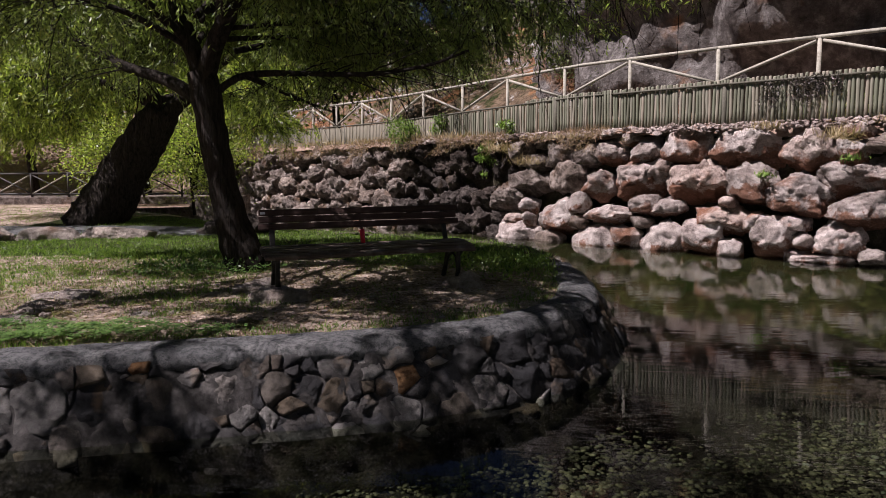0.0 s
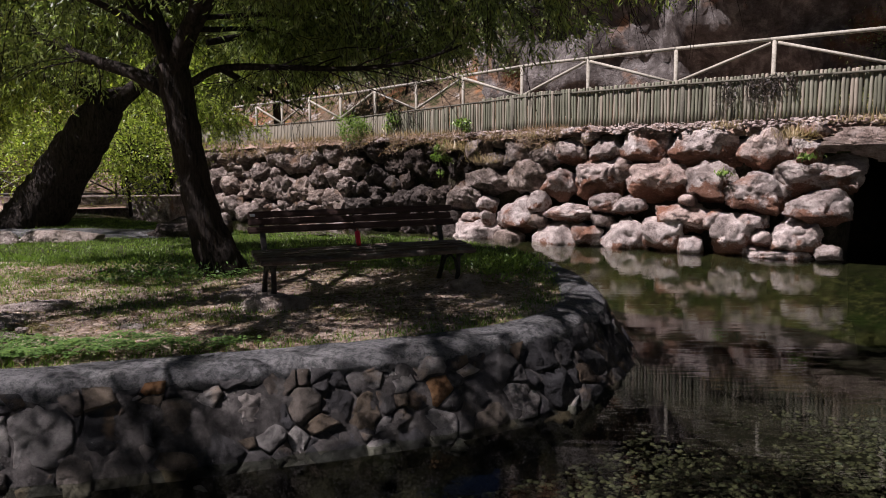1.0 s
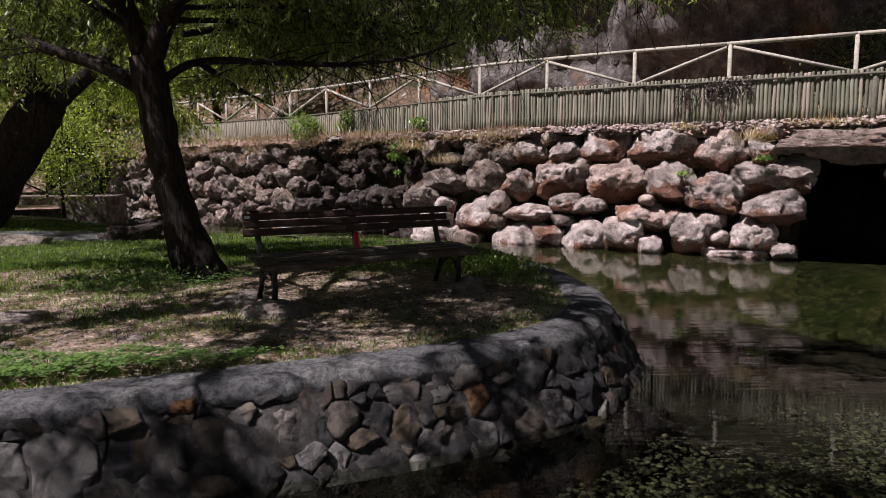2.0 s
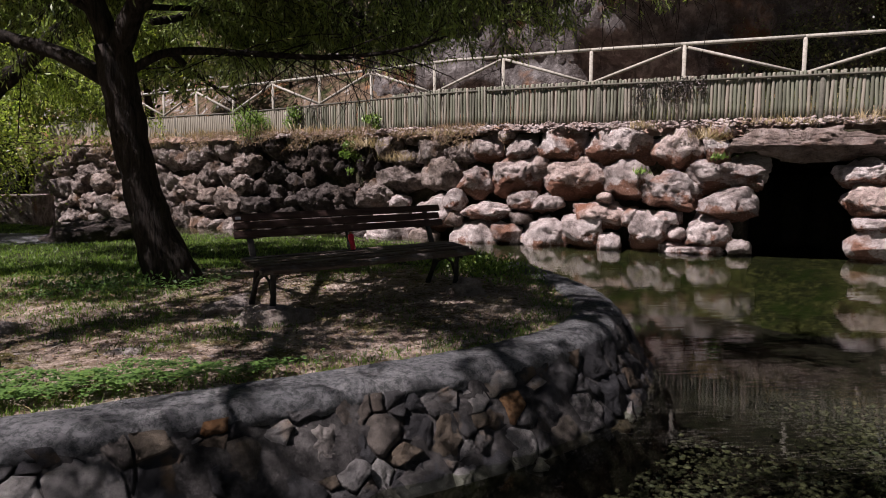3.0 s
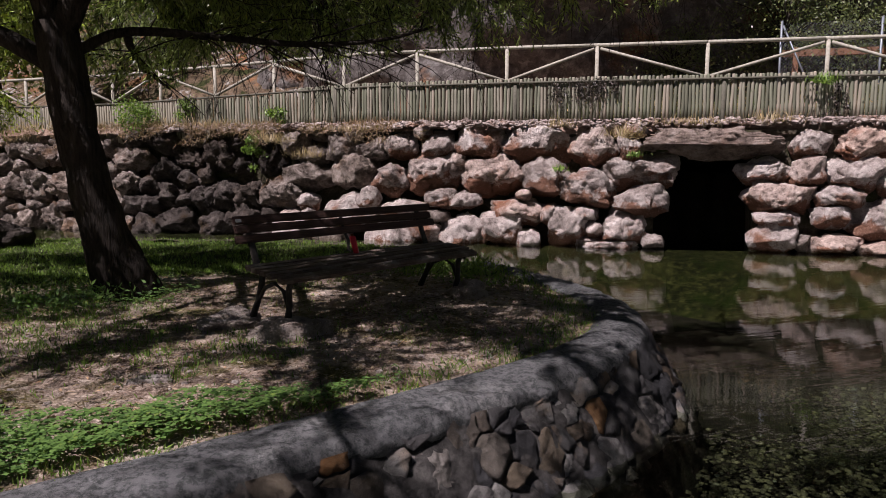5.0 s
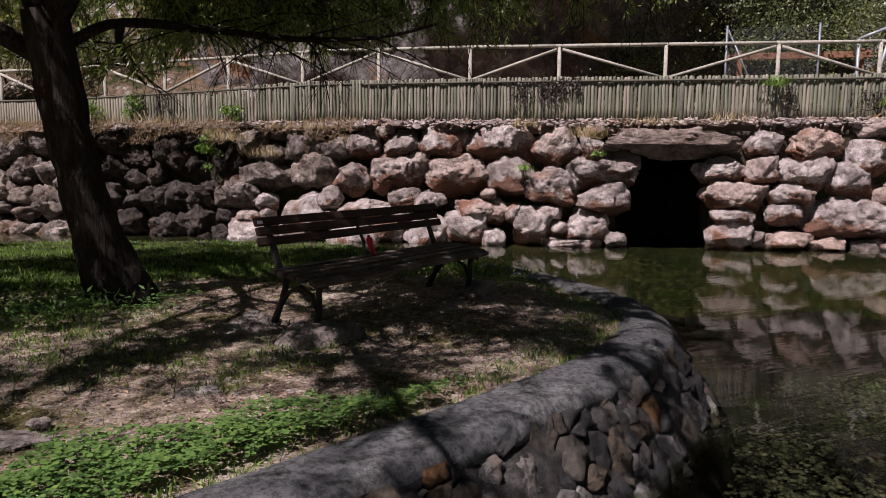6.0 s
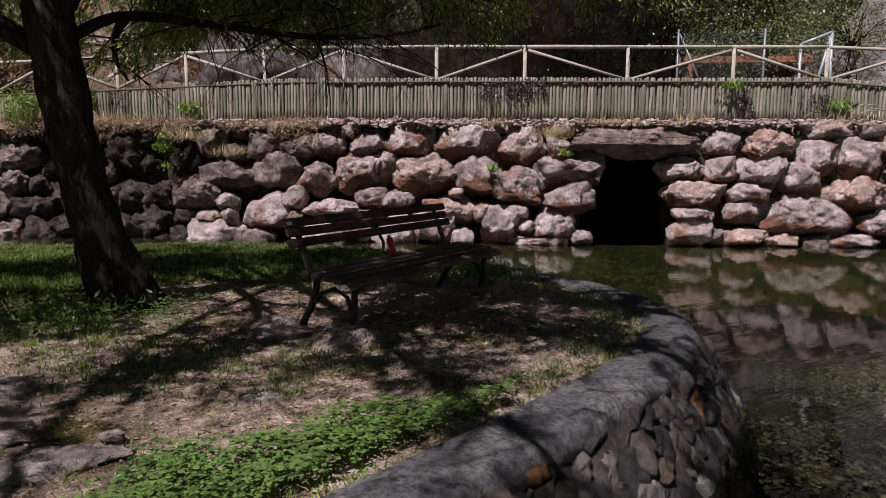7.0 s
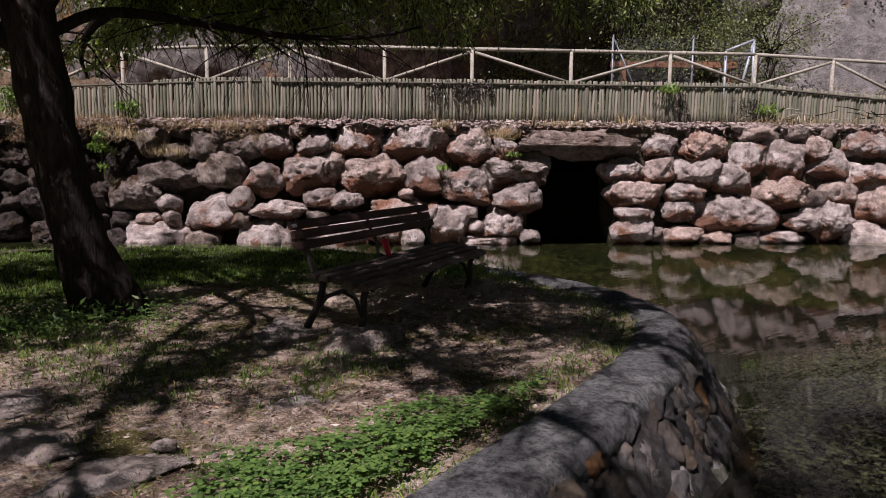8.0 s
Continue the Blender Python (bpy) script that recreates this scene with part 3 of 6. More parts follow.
# boulders that stand out: along, height of the middle, width, height
UPPER = [(-7.15, 1.42, 0.65, 0.51), (-6.32, 1.43, 0.70, 0.54), (-5.50, 1.49, 0.86, 0.73), (-4.42, 1.47, 1.22, 0.82), (-3.25, 1.36, 0.82, 0.80),
         (-2.61, 1.33, 0.42, 0.53), (-2.41, 0.89, 1.37, 0.67), (0.46, 1.43, 0.57, 0.45), (1.38, 1.40, 1.06, 0.58), (2.47, 1.66, 0.87, 0.36),
         (3.69, 1.37, 0.51, 0.51), (4.78, 1.47, 1.04, 0.58), (-9.51, 1.47, 0.62, 0.60), (-8.41, 1.43, 0.74, 0.59), (-7.67, 1.36, 0.71, 0.47)]
MIDDLE = [(-7.28, 0.74, 0.71, 0.60), (-6.47, 0.89, 1.10, 0.76), (-5.16, 0.84, 1.42, 0.76), (-4.19, 0.79, 0.80, 0.69), (-3.37, 0.59, 1.06, 0.74),
          (-0.26, 0.92, 0.91, 0.42), (-0.01, 0.48, 1.09, 0.50), (0.42, 0.92, 0.58, 0.52), (1.18, 0.87, 0.91, 0.59), (0.97, 0.49, 0.76, 0.39),
          (1.96, 0.80, 0.77, 0.64), (2.28, 1.18, 0.70, 0.70), (3.03, 1.13, 0.76, 0.87), (2.92, 0.47, 1.11, 0.58), (3.97, 1.06, 0.78, 0.69),
          (4.81, 0.85, 0.92, 0.48), (-9.75, 0.42, 0.93, 0.60), (-9.19, 0.82, 1.13, 0.57), (-8.14, 0.87, 0.90, 0.64)]
LOWER = [(-7.04, 0.16, 1.07, 0.34), (-6.28, 0.35, 0.59, 0.37), (-5.69, 0.35, 0.60, 0.32), (-4.65, 0.14, 1.03, 0.45), (-4.05, 0.12, 0.28, 0.35),
         (-3.39, 0.13, 0.42, 0.24), (-2.40, 0.37, 0.86, 0.55), (-3.71, -0.13, 0.79, 0.66), (-2.66, -0.15, 0.93, 0.58), (-2.96, -0.42, 1.05, 0.2),
         (-4.97, -0.2, 0.70, 0.62), (-6.58, -0.3, 0.66, 0.42), (0.82, 0.14, 0.57, 0.37), (-0.13, -0.24, 0.75, 0.52), (-0.03, 0.10, 0.68, 0.29),
         (0.88, -0.33, 0.84, 0.34), (1.61, -0.38, 0.62, 0.24), (2.03, 0.06, 1.85, 0.75), (2.93, -0.38, 0.90, 0.26), (3.36, -0.07, 0.71, 0.36), (3.9, -0.03, 0.93, 0.71)]
taken = []


# faces broken off the boulders: a weathered top, an undercut front, two flanks
STRUCK = (((-0.2, -0.35, 0.9), 0.86), ((0.1, -0.55, -0.83), 0.72), ((-0.8, -0.55, 0.25), 0.95), ((0.8, -0.6, -0.15), 0.88))


def lay_boulder(u, z, w, h, seed, deep=None, mat=None, level=4, back=0.0, flat=False):
    depth = deep or 0.4 + 0.5 * max(w, h)
    size = (w * 1.2, depth, h * 1.24)
    v, f = rock(size, seed, level, 20, 8.0 if flat else 7.0, 0.075 if u > -9.8 else 0.12, (0.82, 1.04) if flat else (0.76, 1.05), 0.6, STRUCK, 0.028 if u > -9.8 else 0.05)
    me = mesh_from("boulder", v, f, mat or M_BOULDER)
    p = wall_at(u, face_w(u, z) + depth * 0.42 + back, z)
    ob = part("boulder", me, boulder_wall, at=Matrix.Translation(p) @ Matrix.Rotation(math.atan2(D.y, D.x), 4, "Z"))
    taken.append((u, z, w / 2, h / 2))
    return ob


# left of u -7.5 leaf shade is painted by the darker copy
for i, b in enumerate(UPPER + MIDDLE + LOWER):
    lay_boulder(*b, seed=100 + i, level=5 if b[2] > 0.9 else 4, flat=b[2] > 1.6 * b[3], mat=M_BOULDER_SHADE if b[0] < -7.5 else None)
taken.append((-1.25, 0.3, 0.8, 1.4))
lintel_v, lintel_f = rock((2.62, 1.0, 0.5), 91, 5, 14, 5.0, 0.11, (0.78, 0.99), 0.45)
part("lintel", mesh_from("lintel", lintel_v, lintel_f, M_LINTEL), boulder_wall, "long flat stone slab over the culvert",
     Matrix.Translation(wall_at(-1.15, 14.12, 1.45)) @ Matrix.Rotation(math.atan2(D.y, D.x), 4, "Z"))
taken.append((-1.15, 1.45, 1.2, 0.25))

tries, laid = 0, 0
for radius, count in ((0.46, 2600), (0.34, 4000), (0.23, 5000), (0.16, 1500)):
    for _ in range(count):
        u, z = rng.uniform(-22, 9), rng.uniform(-0.5, 1.72)
        w, h = radius * rng.uniform(0.9, 1.45), radius * rng.uniform(0.75, 1.05)
        if z + h * 0.7 > 1.85 or any(abs(u - a) < (w + c) * 0.83 and abs(z - b) < (h + d) * 0.83 and ((u - a) / (w + c)) ** 2 + ((z - b) / (h + d)) ** 2 < 0.82 for a, b, c, d in taken):
            continue
        # a stretch dark from wet rock and from shade put into its colour
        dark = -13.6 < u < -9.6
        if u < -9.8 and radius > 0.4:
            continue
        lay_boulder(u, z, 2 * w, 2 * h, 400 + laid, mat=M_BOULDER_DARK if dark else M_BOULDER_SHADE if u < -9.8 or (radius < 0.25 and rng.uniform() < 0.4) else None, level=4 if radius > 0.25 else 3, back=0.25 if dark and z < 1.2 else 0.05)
        laid += 1

# ---------------------------------------------------------------- terrace, hillside and cliff
def sheet(us, ws, height):
    vs, fs = [], []
    for w in ws:
        for u in us:
            p = wall_at(u, w, 0)
            vs.append((p.x, p.y, height(u, w, p)))
    k = len(us)
    for j in range(len(ws) - 1):
        for i in range(k - 1):
            a = j * k + i
            fs.append((a, a + 1, a + 1 + k, a + k))
    return vs, fs


def terrace_z(u, w, p):
    front = fence_w(u) - 0.3
    z = 1.6 + 0.26 * smooth(front, front + 0.25, w) + 0.12 * smooth(14.4, 17, w)
    z += 0.5 * smooth(16, 18.6, w) * smooth(-4, 2, u)
    return z + 0.06 * noise.noise(p * 1.3) + 0.045 * noise.noise(p * 5)


us = np.concatenate([np.arange(-23, 10, 0.2)])
ws = np.concatenate([np.arange(13.9, 14.7, 0.1), np.arange(14.7, 21, 0.5)])
tv, tf = sheet(us, ws, terrace_z)
tv = [tuple(Vector(p) + N * (fence_w(us[i % len(us)]) - 14.08) * smooth(15.5, 14.6, ws[i // len(us)])) for i, p in enumerate(tv)]
thing("terrace", mesh_from("terrace", tv, tf, M_DRY), "dry pinkish earth terrace above the boulder wall", "terrace", kind="structure")


def hill_z(u, w, p):
    low = 0.25 + 1.7 * smooth(-24, -21, u)
    rise = max(0.0, w - 19.2 - 3.0 * smooth(-24, -30, u))
    z = low + 22 * (1 - math.exp(-rise * 0.85 / 22)) + min(1.0, rise * 0.2) * (0.9 * noise.noise(p * 0.22) + 0.35 * noise.noise(p * 0.8))
    return z


thing("hillside", mesh_from("hillside", *sheet(np.arange(-90, -7, 1.0), np.concatenate([np.arange(14.4, 40, 0.8), np.arange(40, 120, 6)]), hill_z), M_HILL),
      "grey and ochre rocky hillside behind the terrace", "hillside", kind="structure")


def cliff_sheet(u0, u1, z0, z1, place, step=0.22):
    us, zs = np.arange(u0, u1, step), np.arange(z0, z1, step)
    vs, fs, k = [], [], len(us)
    for z in zs:
        for u in us:
            vs.append(tuple(wall_at(u, place(u, z), z)))
    for j in range(len(zs) - 1):
        for i in range(k - 1):
            a = j * k + i
            fs.append((a, a + 1, a + 1 + k, a + k))
    return vs, fs


def cliff_w(u, z):
    p = Vector((u * 0.35, z * 0.3, 2.0))
    w = 20.2 + 2.2 * smooth(-1.5, 3.0, u) + 2.6 * smooth(-12, -19, u) * (1 + z * 0.25) - (0.1 + 0.29 * smooth(-10, -6, u) * smooth(0.0, -3.0, u)) * max(0.0, z - 2.6)
    w += 0.9 * noise.noise(p) + 0.5 * noise.noise(p * 2.7) + 0.22 * noise.noise(p * 7) + 0.09 * noise.noise(p * 19)
    ledge = abs(noise.noise(Vector((u * 0.12, z * 0.75, 9.0))))
    # an unseen brow above z 5.4 is added to shade the face
    return w - 0.6 * ledge - min(2.4, 0.7 * max(0.0, z - 5.4)) * smooth(-8.5, -5.5, u) * smooth(4.5, 2.5, u)


thing("cliff", mesh_from("cliff", *cliff_sheet(-24, 6.5, 1.7, 14, cliff_w), M_CLIFF), "dark stained brown and orange cliff face", "cliff", kind="structure")


def grey_w(u, z):
    p = Vector((u * 0.3, z * 0.25, 7.0))
    return 20.0 - 0.35 * (u - 6) + 0.55 * max(0.0, z - 2) + 0.6 * noise.noise(p) + 0.35 * noise.noise(p * 3) + 0.12 * noise.noise(p * 9)


thing("cliff_east", mesh_from("cliff_east", *cliff_sheet(4.5, 24, 1.2, 15, grey_w, 0.3), M_GREY_CLIFF), "smooth pale grey cliff slope in sunlight", "cliff", kind="structure")


def valley_sides(lo, hi):
    """Gorge slopes west, south and east; past 152 degrees unseen, cutting the sky's light."""
    az, rad = np.linspace(radians(lo), radians(hi), max(12, int((hi - lo) / 2.8))), np.concatenate([np.arange(15, 44, 1.0), np.arange(44, 130, 8)])
    vs, fs = [], []
    for q in rad:
        for a in az:
            p = Vector((-2 + q * math.cos(a), 6 + q * math.sin(a), 0))
            rise = max(0.0, q - 21.5 + 5.0 * smooth(radians(190), radians(230), a) - 3.5 * smooth(radians(160), radians(130), a))
            vs.append((p.x, p.y, 0.1 + 30 * (1 - math.exp(-rise * (0.8 - 0.38 * smooth(radians(156), radians(146), a)) / 30)) + (1 - 0.75 * smooth(radians(156), radians(146), a)) * min(1.0, rise * 0.2) * (1.2 * noise.noise(p * 0.2) + 0.4 * noise.noise(p * 0.7))))
    k = len(az)
    for j in range(len(rad) - 1):
        for i in range(k - 1):
            b = j * k + i
            fs.append((b, b + 1, b + 1 + k, b + k))
    return vs, fs


thing("valley_slope", mesh_from("valley_slope", *valley_sides(118, 152), M_DRY), "dry pink earth slope beyond the far path", "hillside", kind="structure")
# out of view, added so that less sky light reaches the stream
thing("valley_woods", mesh_from("valley_woods", *valley_sides(152, 372), M_WOODS), "unseen dark wooded slopes added to cut the sky light", "hillside", kind="structure")

# ---------------------------------------------------------------- palisade and rustic handrail
def pole_mesh(height, r, seed, sides=9):
    rr = np.random.default_rng(seed)
    pts = [(rr.normal(0, 0.003), rr.normal(0, 0.003), z) for z in (0, height * 0.33, height * 0.66, height - 0.012)] + [(0, 0, height)]
    rad = [r, r * rr.uniform(0.94, 1.04), r * rr.uniform(0.94, 1.04), r * 0.97, r * 0.8]
    return mesh_from("pole", *tube(pts, rad, sides, 0.08, seed), M_POLE)


palisade = tagged(new("palisade"), "palisade of upright weathered green timber poles", "fence")
POLES = [pole_mesh(0.86, r, 11 + i, 8) for i, r in enumerate((0.0305, 0.032, 0.0285, 0.0315, 0.027))]
u, k, far_poles = -21.5, 0, []
while u < 7.5:
    top = fence_top(u) + (0.08 if u > -9.5 else -0.02) + rng.uniform(-0.012, 0.012)
    p = wall_at(u, fence_w(u) + rng.uniform(-0.006, 0.006), top - 0.86)
    if u > -12.2:
        part("pole", POLES[k % 5], palisade, at=Matrix.Translation(p) @ pose(0, 0, 0, rng.uniform(-1, 1), rng.uniform(-1.4, 1.4), rng.uniform(0, 360)))
    else:
        far_poles.append(tube([p + Vector((0, 0, z)) for z in (0, 0.4, 0.85, 0.86)], (0.03, 0.031, 0.03, 0.024), 8, 0.08, k))
    u += rng.uniform(0.062, 0.07)
    k += 1
tagged(part("pole_row", mesh_from("pole_row", *joined(far_poles), M_POLE), palisade), kind="stuff")
for a in np.arange(-21.5, 7.4, 2.4):
    b = min(a + 2.4, 7.5)
    off = -0.05 if a > -9.5 else -0.02
    pts = [wall_at(q, fence_w(q) + off, fence_top(q) - (0.0 if a > -9.5 else -0.01)) for q in np.linspace(a, b - 0.01, 5)]
    # the shadow along the rail is put into its dark colour
    part("top_rail", mesh_from("top_rail", *tube(pts, [0.022] * 5, 8, 0.1, int(a * 10)), M_DARK_SHADED), palisade, "long half-round timber rail")
for q in np.arange(-20, 7, 3.8):
    pts = [wall_at(q, fence_w(q) - 0.01, z) for z in (1.6, 2.0, fence_top(q) + 0.03)]
    part("post", mesh_from("post", *tube(pts, [0.042, 0.042, 0.04], 10, 0.06, int(q * 7)), M_DARK_SHADED), palisade, "stouter darker timber post")

handrail = tagged(new("handrail_fence"), "sun-bleached rustic timber handrail with slanting braces", "fence")
POST_U = [-20.4, -19.2, -17.98, -16.76, -15.53, -14.25, -12.95, -11.53, -10.07, -8.44, -6.83, -4.99, -3.28, -1.3, 0.72, 2.49, 4.14, 5.75, 7.4]


def rail_z(u):
    return float(np.interp(u, (-22, -14, -8, 2.5, 5, 9), (2.98, 3.08, 3.31, 3.29, 3.18, 3.05)))


def post_place(u, z):
    return wall_at(u, fence_w(u) + 0.11, z)


for i, q in enumerate(POST_U):
    part("post", mesh_from("post", *tube([post_place(q, z) for z in (1.7, 2.4, rail_z(q) - 0.02)], [0.038, 0.037, 0.035], 9, 0.06, i), M_RAIL), handrail)
for i, (a, b) in enumerate(zip(POST_U, POST_U[1:])):
    part("rail", mesh_from("rail", *tube([post_place(a + (b - a) * f, rail_z(a + (b - a) * f)) for f in (-0.03, 0.33, 0.66, 1.0)], [0.035, 0.036, 0.034, 0.035], 9, 0.08, 40 + i), M_RAIL), handrail)
    low, high = (a, b) if i % 2 == 1 else (b, a)
    part("brace", mesh_from("brace", *tube([post_place(low + (high - low) * f, fence_top(low) + 0.05 + (rail_z(high) - 0.05 - fence_top(low) - 0.05) * f) - N * 0.02 for f in (0.02, 0.5, 0.97)], [0.03, 0.031, 0.029], 9, 0.08, 70 + i), M_RAIL), handrail)

# ---------------------------------------------------------------- leaves and trees
def leaf_mesh(name, pos, way, length, width, mat, seed=0, fold=0.25):
    """Many small pointed leaves as one mesh: places, directions, lengths, widths."""
    r = np.random.default_rng(seed)
    n = len(pos)
    pos, way = np.asarray(pos, dtype=np.float32), np.asarray(way, dtype=np.float32)
    way = way / np.maximum(np.linalg.norm(way, axis=1, keepdims=True), 1e-6)
    side = np.cross(way, r.normal(size=(n, 3)))
    side /= np.maximum(np.linalg.norm(side, axis=1, keepdims=True), 1e-6)
    nor = np.cross(side, way)
    length, width = np.broadcast_to(length, (n,))[:, None], np.broadcast_to(width, (n,))[:, None]
    mid = pos + way * length * 0.45 + nor * width * fold
    v = np.stack([pos, mid + side * width * 0.5, pos + way * length - nor * width * fold, mid - side * width * 0.5], 1).reshape(-1, 3)
    f = np.arange(n * 4).reshape(n, 4)
    return mesh_from(name, v, f, mat, False)


def limb_line(ctrl, step=0.12):
    return spline([tuple(p) for p in ctrl], step)


def willow(name, label, trunk, trunk_r, limbs, seed, leaves_per_m, keep, leaf=(0.07, 0.013), bark=None, mat=None, sub_len=(0.6, 1.3), droop=0.55, group=""):
    """A tree: trunk, limbs that taper, drooping twigs and narrow leaves along them."""
    r = np.random.default_rng(seed)
    tree = tagged(new(name), label, "tree", group)
    bark = bark or M_BARK
    line = limb_line(trunk, 0.1)
    rad = np.interp(np.linspace(0, 1, len(line)), np.linspace(0, 1, len(trunk_r)), trunk_r)
    part("trunk", mesh_from("trunk", *tube(line, rad, 22, 0.16, seed), bark), tree)
    twigs, pos, way = [], [], []
    for li, (ctrl, r0, r1, *thick) in enumerate(limbs):
        line = limb_line(ctrl, 0.12)
        part("limb", mesh_from("limb", *tube(line, np.linspace(r0, r1, len(line)), 10, 0.14, seed + li), bark), tree)
        total = 0.12 * (len(line) - 1)
        for _ in range(int(total * leaves_per_m[0] * (thick[0] if thick else 1.0))):
            f = r.uniform(0.22, 1.0) ** 0.8
            i = min(int(f * (len(line) - 1)), len(line) - 2)
            base, along = line[i], line[i + 1] - line[i]
            along = along / np.linalg.norm(along)
            d = along * 0.5 + r.normal(size=3) * 0.75
            d[2] = d[2] * 0.6 + 0.12
            d /= np.linalg.norm(d)
            ln = r.uniform(*sub_len) * (1.15 - 0.4 * f)
            k = 6
            pts, p, dd = [base], base.copy(), d.copy()
            for _s in range(k):
                p = p + dd * ln / k
                pts.append(p.copy())
                dd = dd + np.array([0, 0, -droop * 0.16]) + r.normal(size=3) * 0.1
                dd /= np.linalg.norm(dd)
            twigs.append(tube(pts, np.linspace(0.009, 0.003, k + 1), 4, 0, 0, False))
            for _t in range(leaves_per_m[1]):
                j = r.integers(1, k + 1)
                q = pts[j - 1] + (pts[j] - pts[j - 1]) * r.uniform()
                td = dd * 0.5 + r.normal(size=3) * 0.55
                td[2] -= droop
                td /= np.linalg.norm(td)
                tl = r.uniform(0.16, 0.42)
                m = leaves_per_m[2]
                s = np.linspace(0.05, 1, m)[:, None]
                lp = q + td * tl * s + np.array([0, 0, -0.12]) * tl * s ** 2
                out = r.normal(size=(m, 3))
                out -= (out @ td)[:, None] * td
                out /= np.linalg.norm(out, axis=1, keepdims=True)
                pos.append(lp)
                way.append(td * 0.75 + out * 0.75 + np.array([0, 0, -0.18]))
                if tl > 0.3:
                    twigs.append(tube([q, q + td * tl * 0.5, q + td * tl + np.array([0, 0, -0.12 * tl])], (0.0035, 0.003, 0.002), 3, 0, 0, False))
    pos, way = np.concatenate(pos), np.concatenate(way)
    ok = np.array([keep(*p) for p in pos])
    pos, way = pos[ok], way[ok]
    tagged(part("twig_spray", mesh_from("twig_spray", *joined(twigs), bark), tree), kind="stuff")
    size = r.uniform(0.7, 1.3, len(pos))
    part("crown", leaf_mesh("crown", pos, way, leaf[0] * size, leaf[1] * size, mat or M_WILLOW, seed), tree, "loose crown of narrow drooping leaves")
    return tree, len(pos)


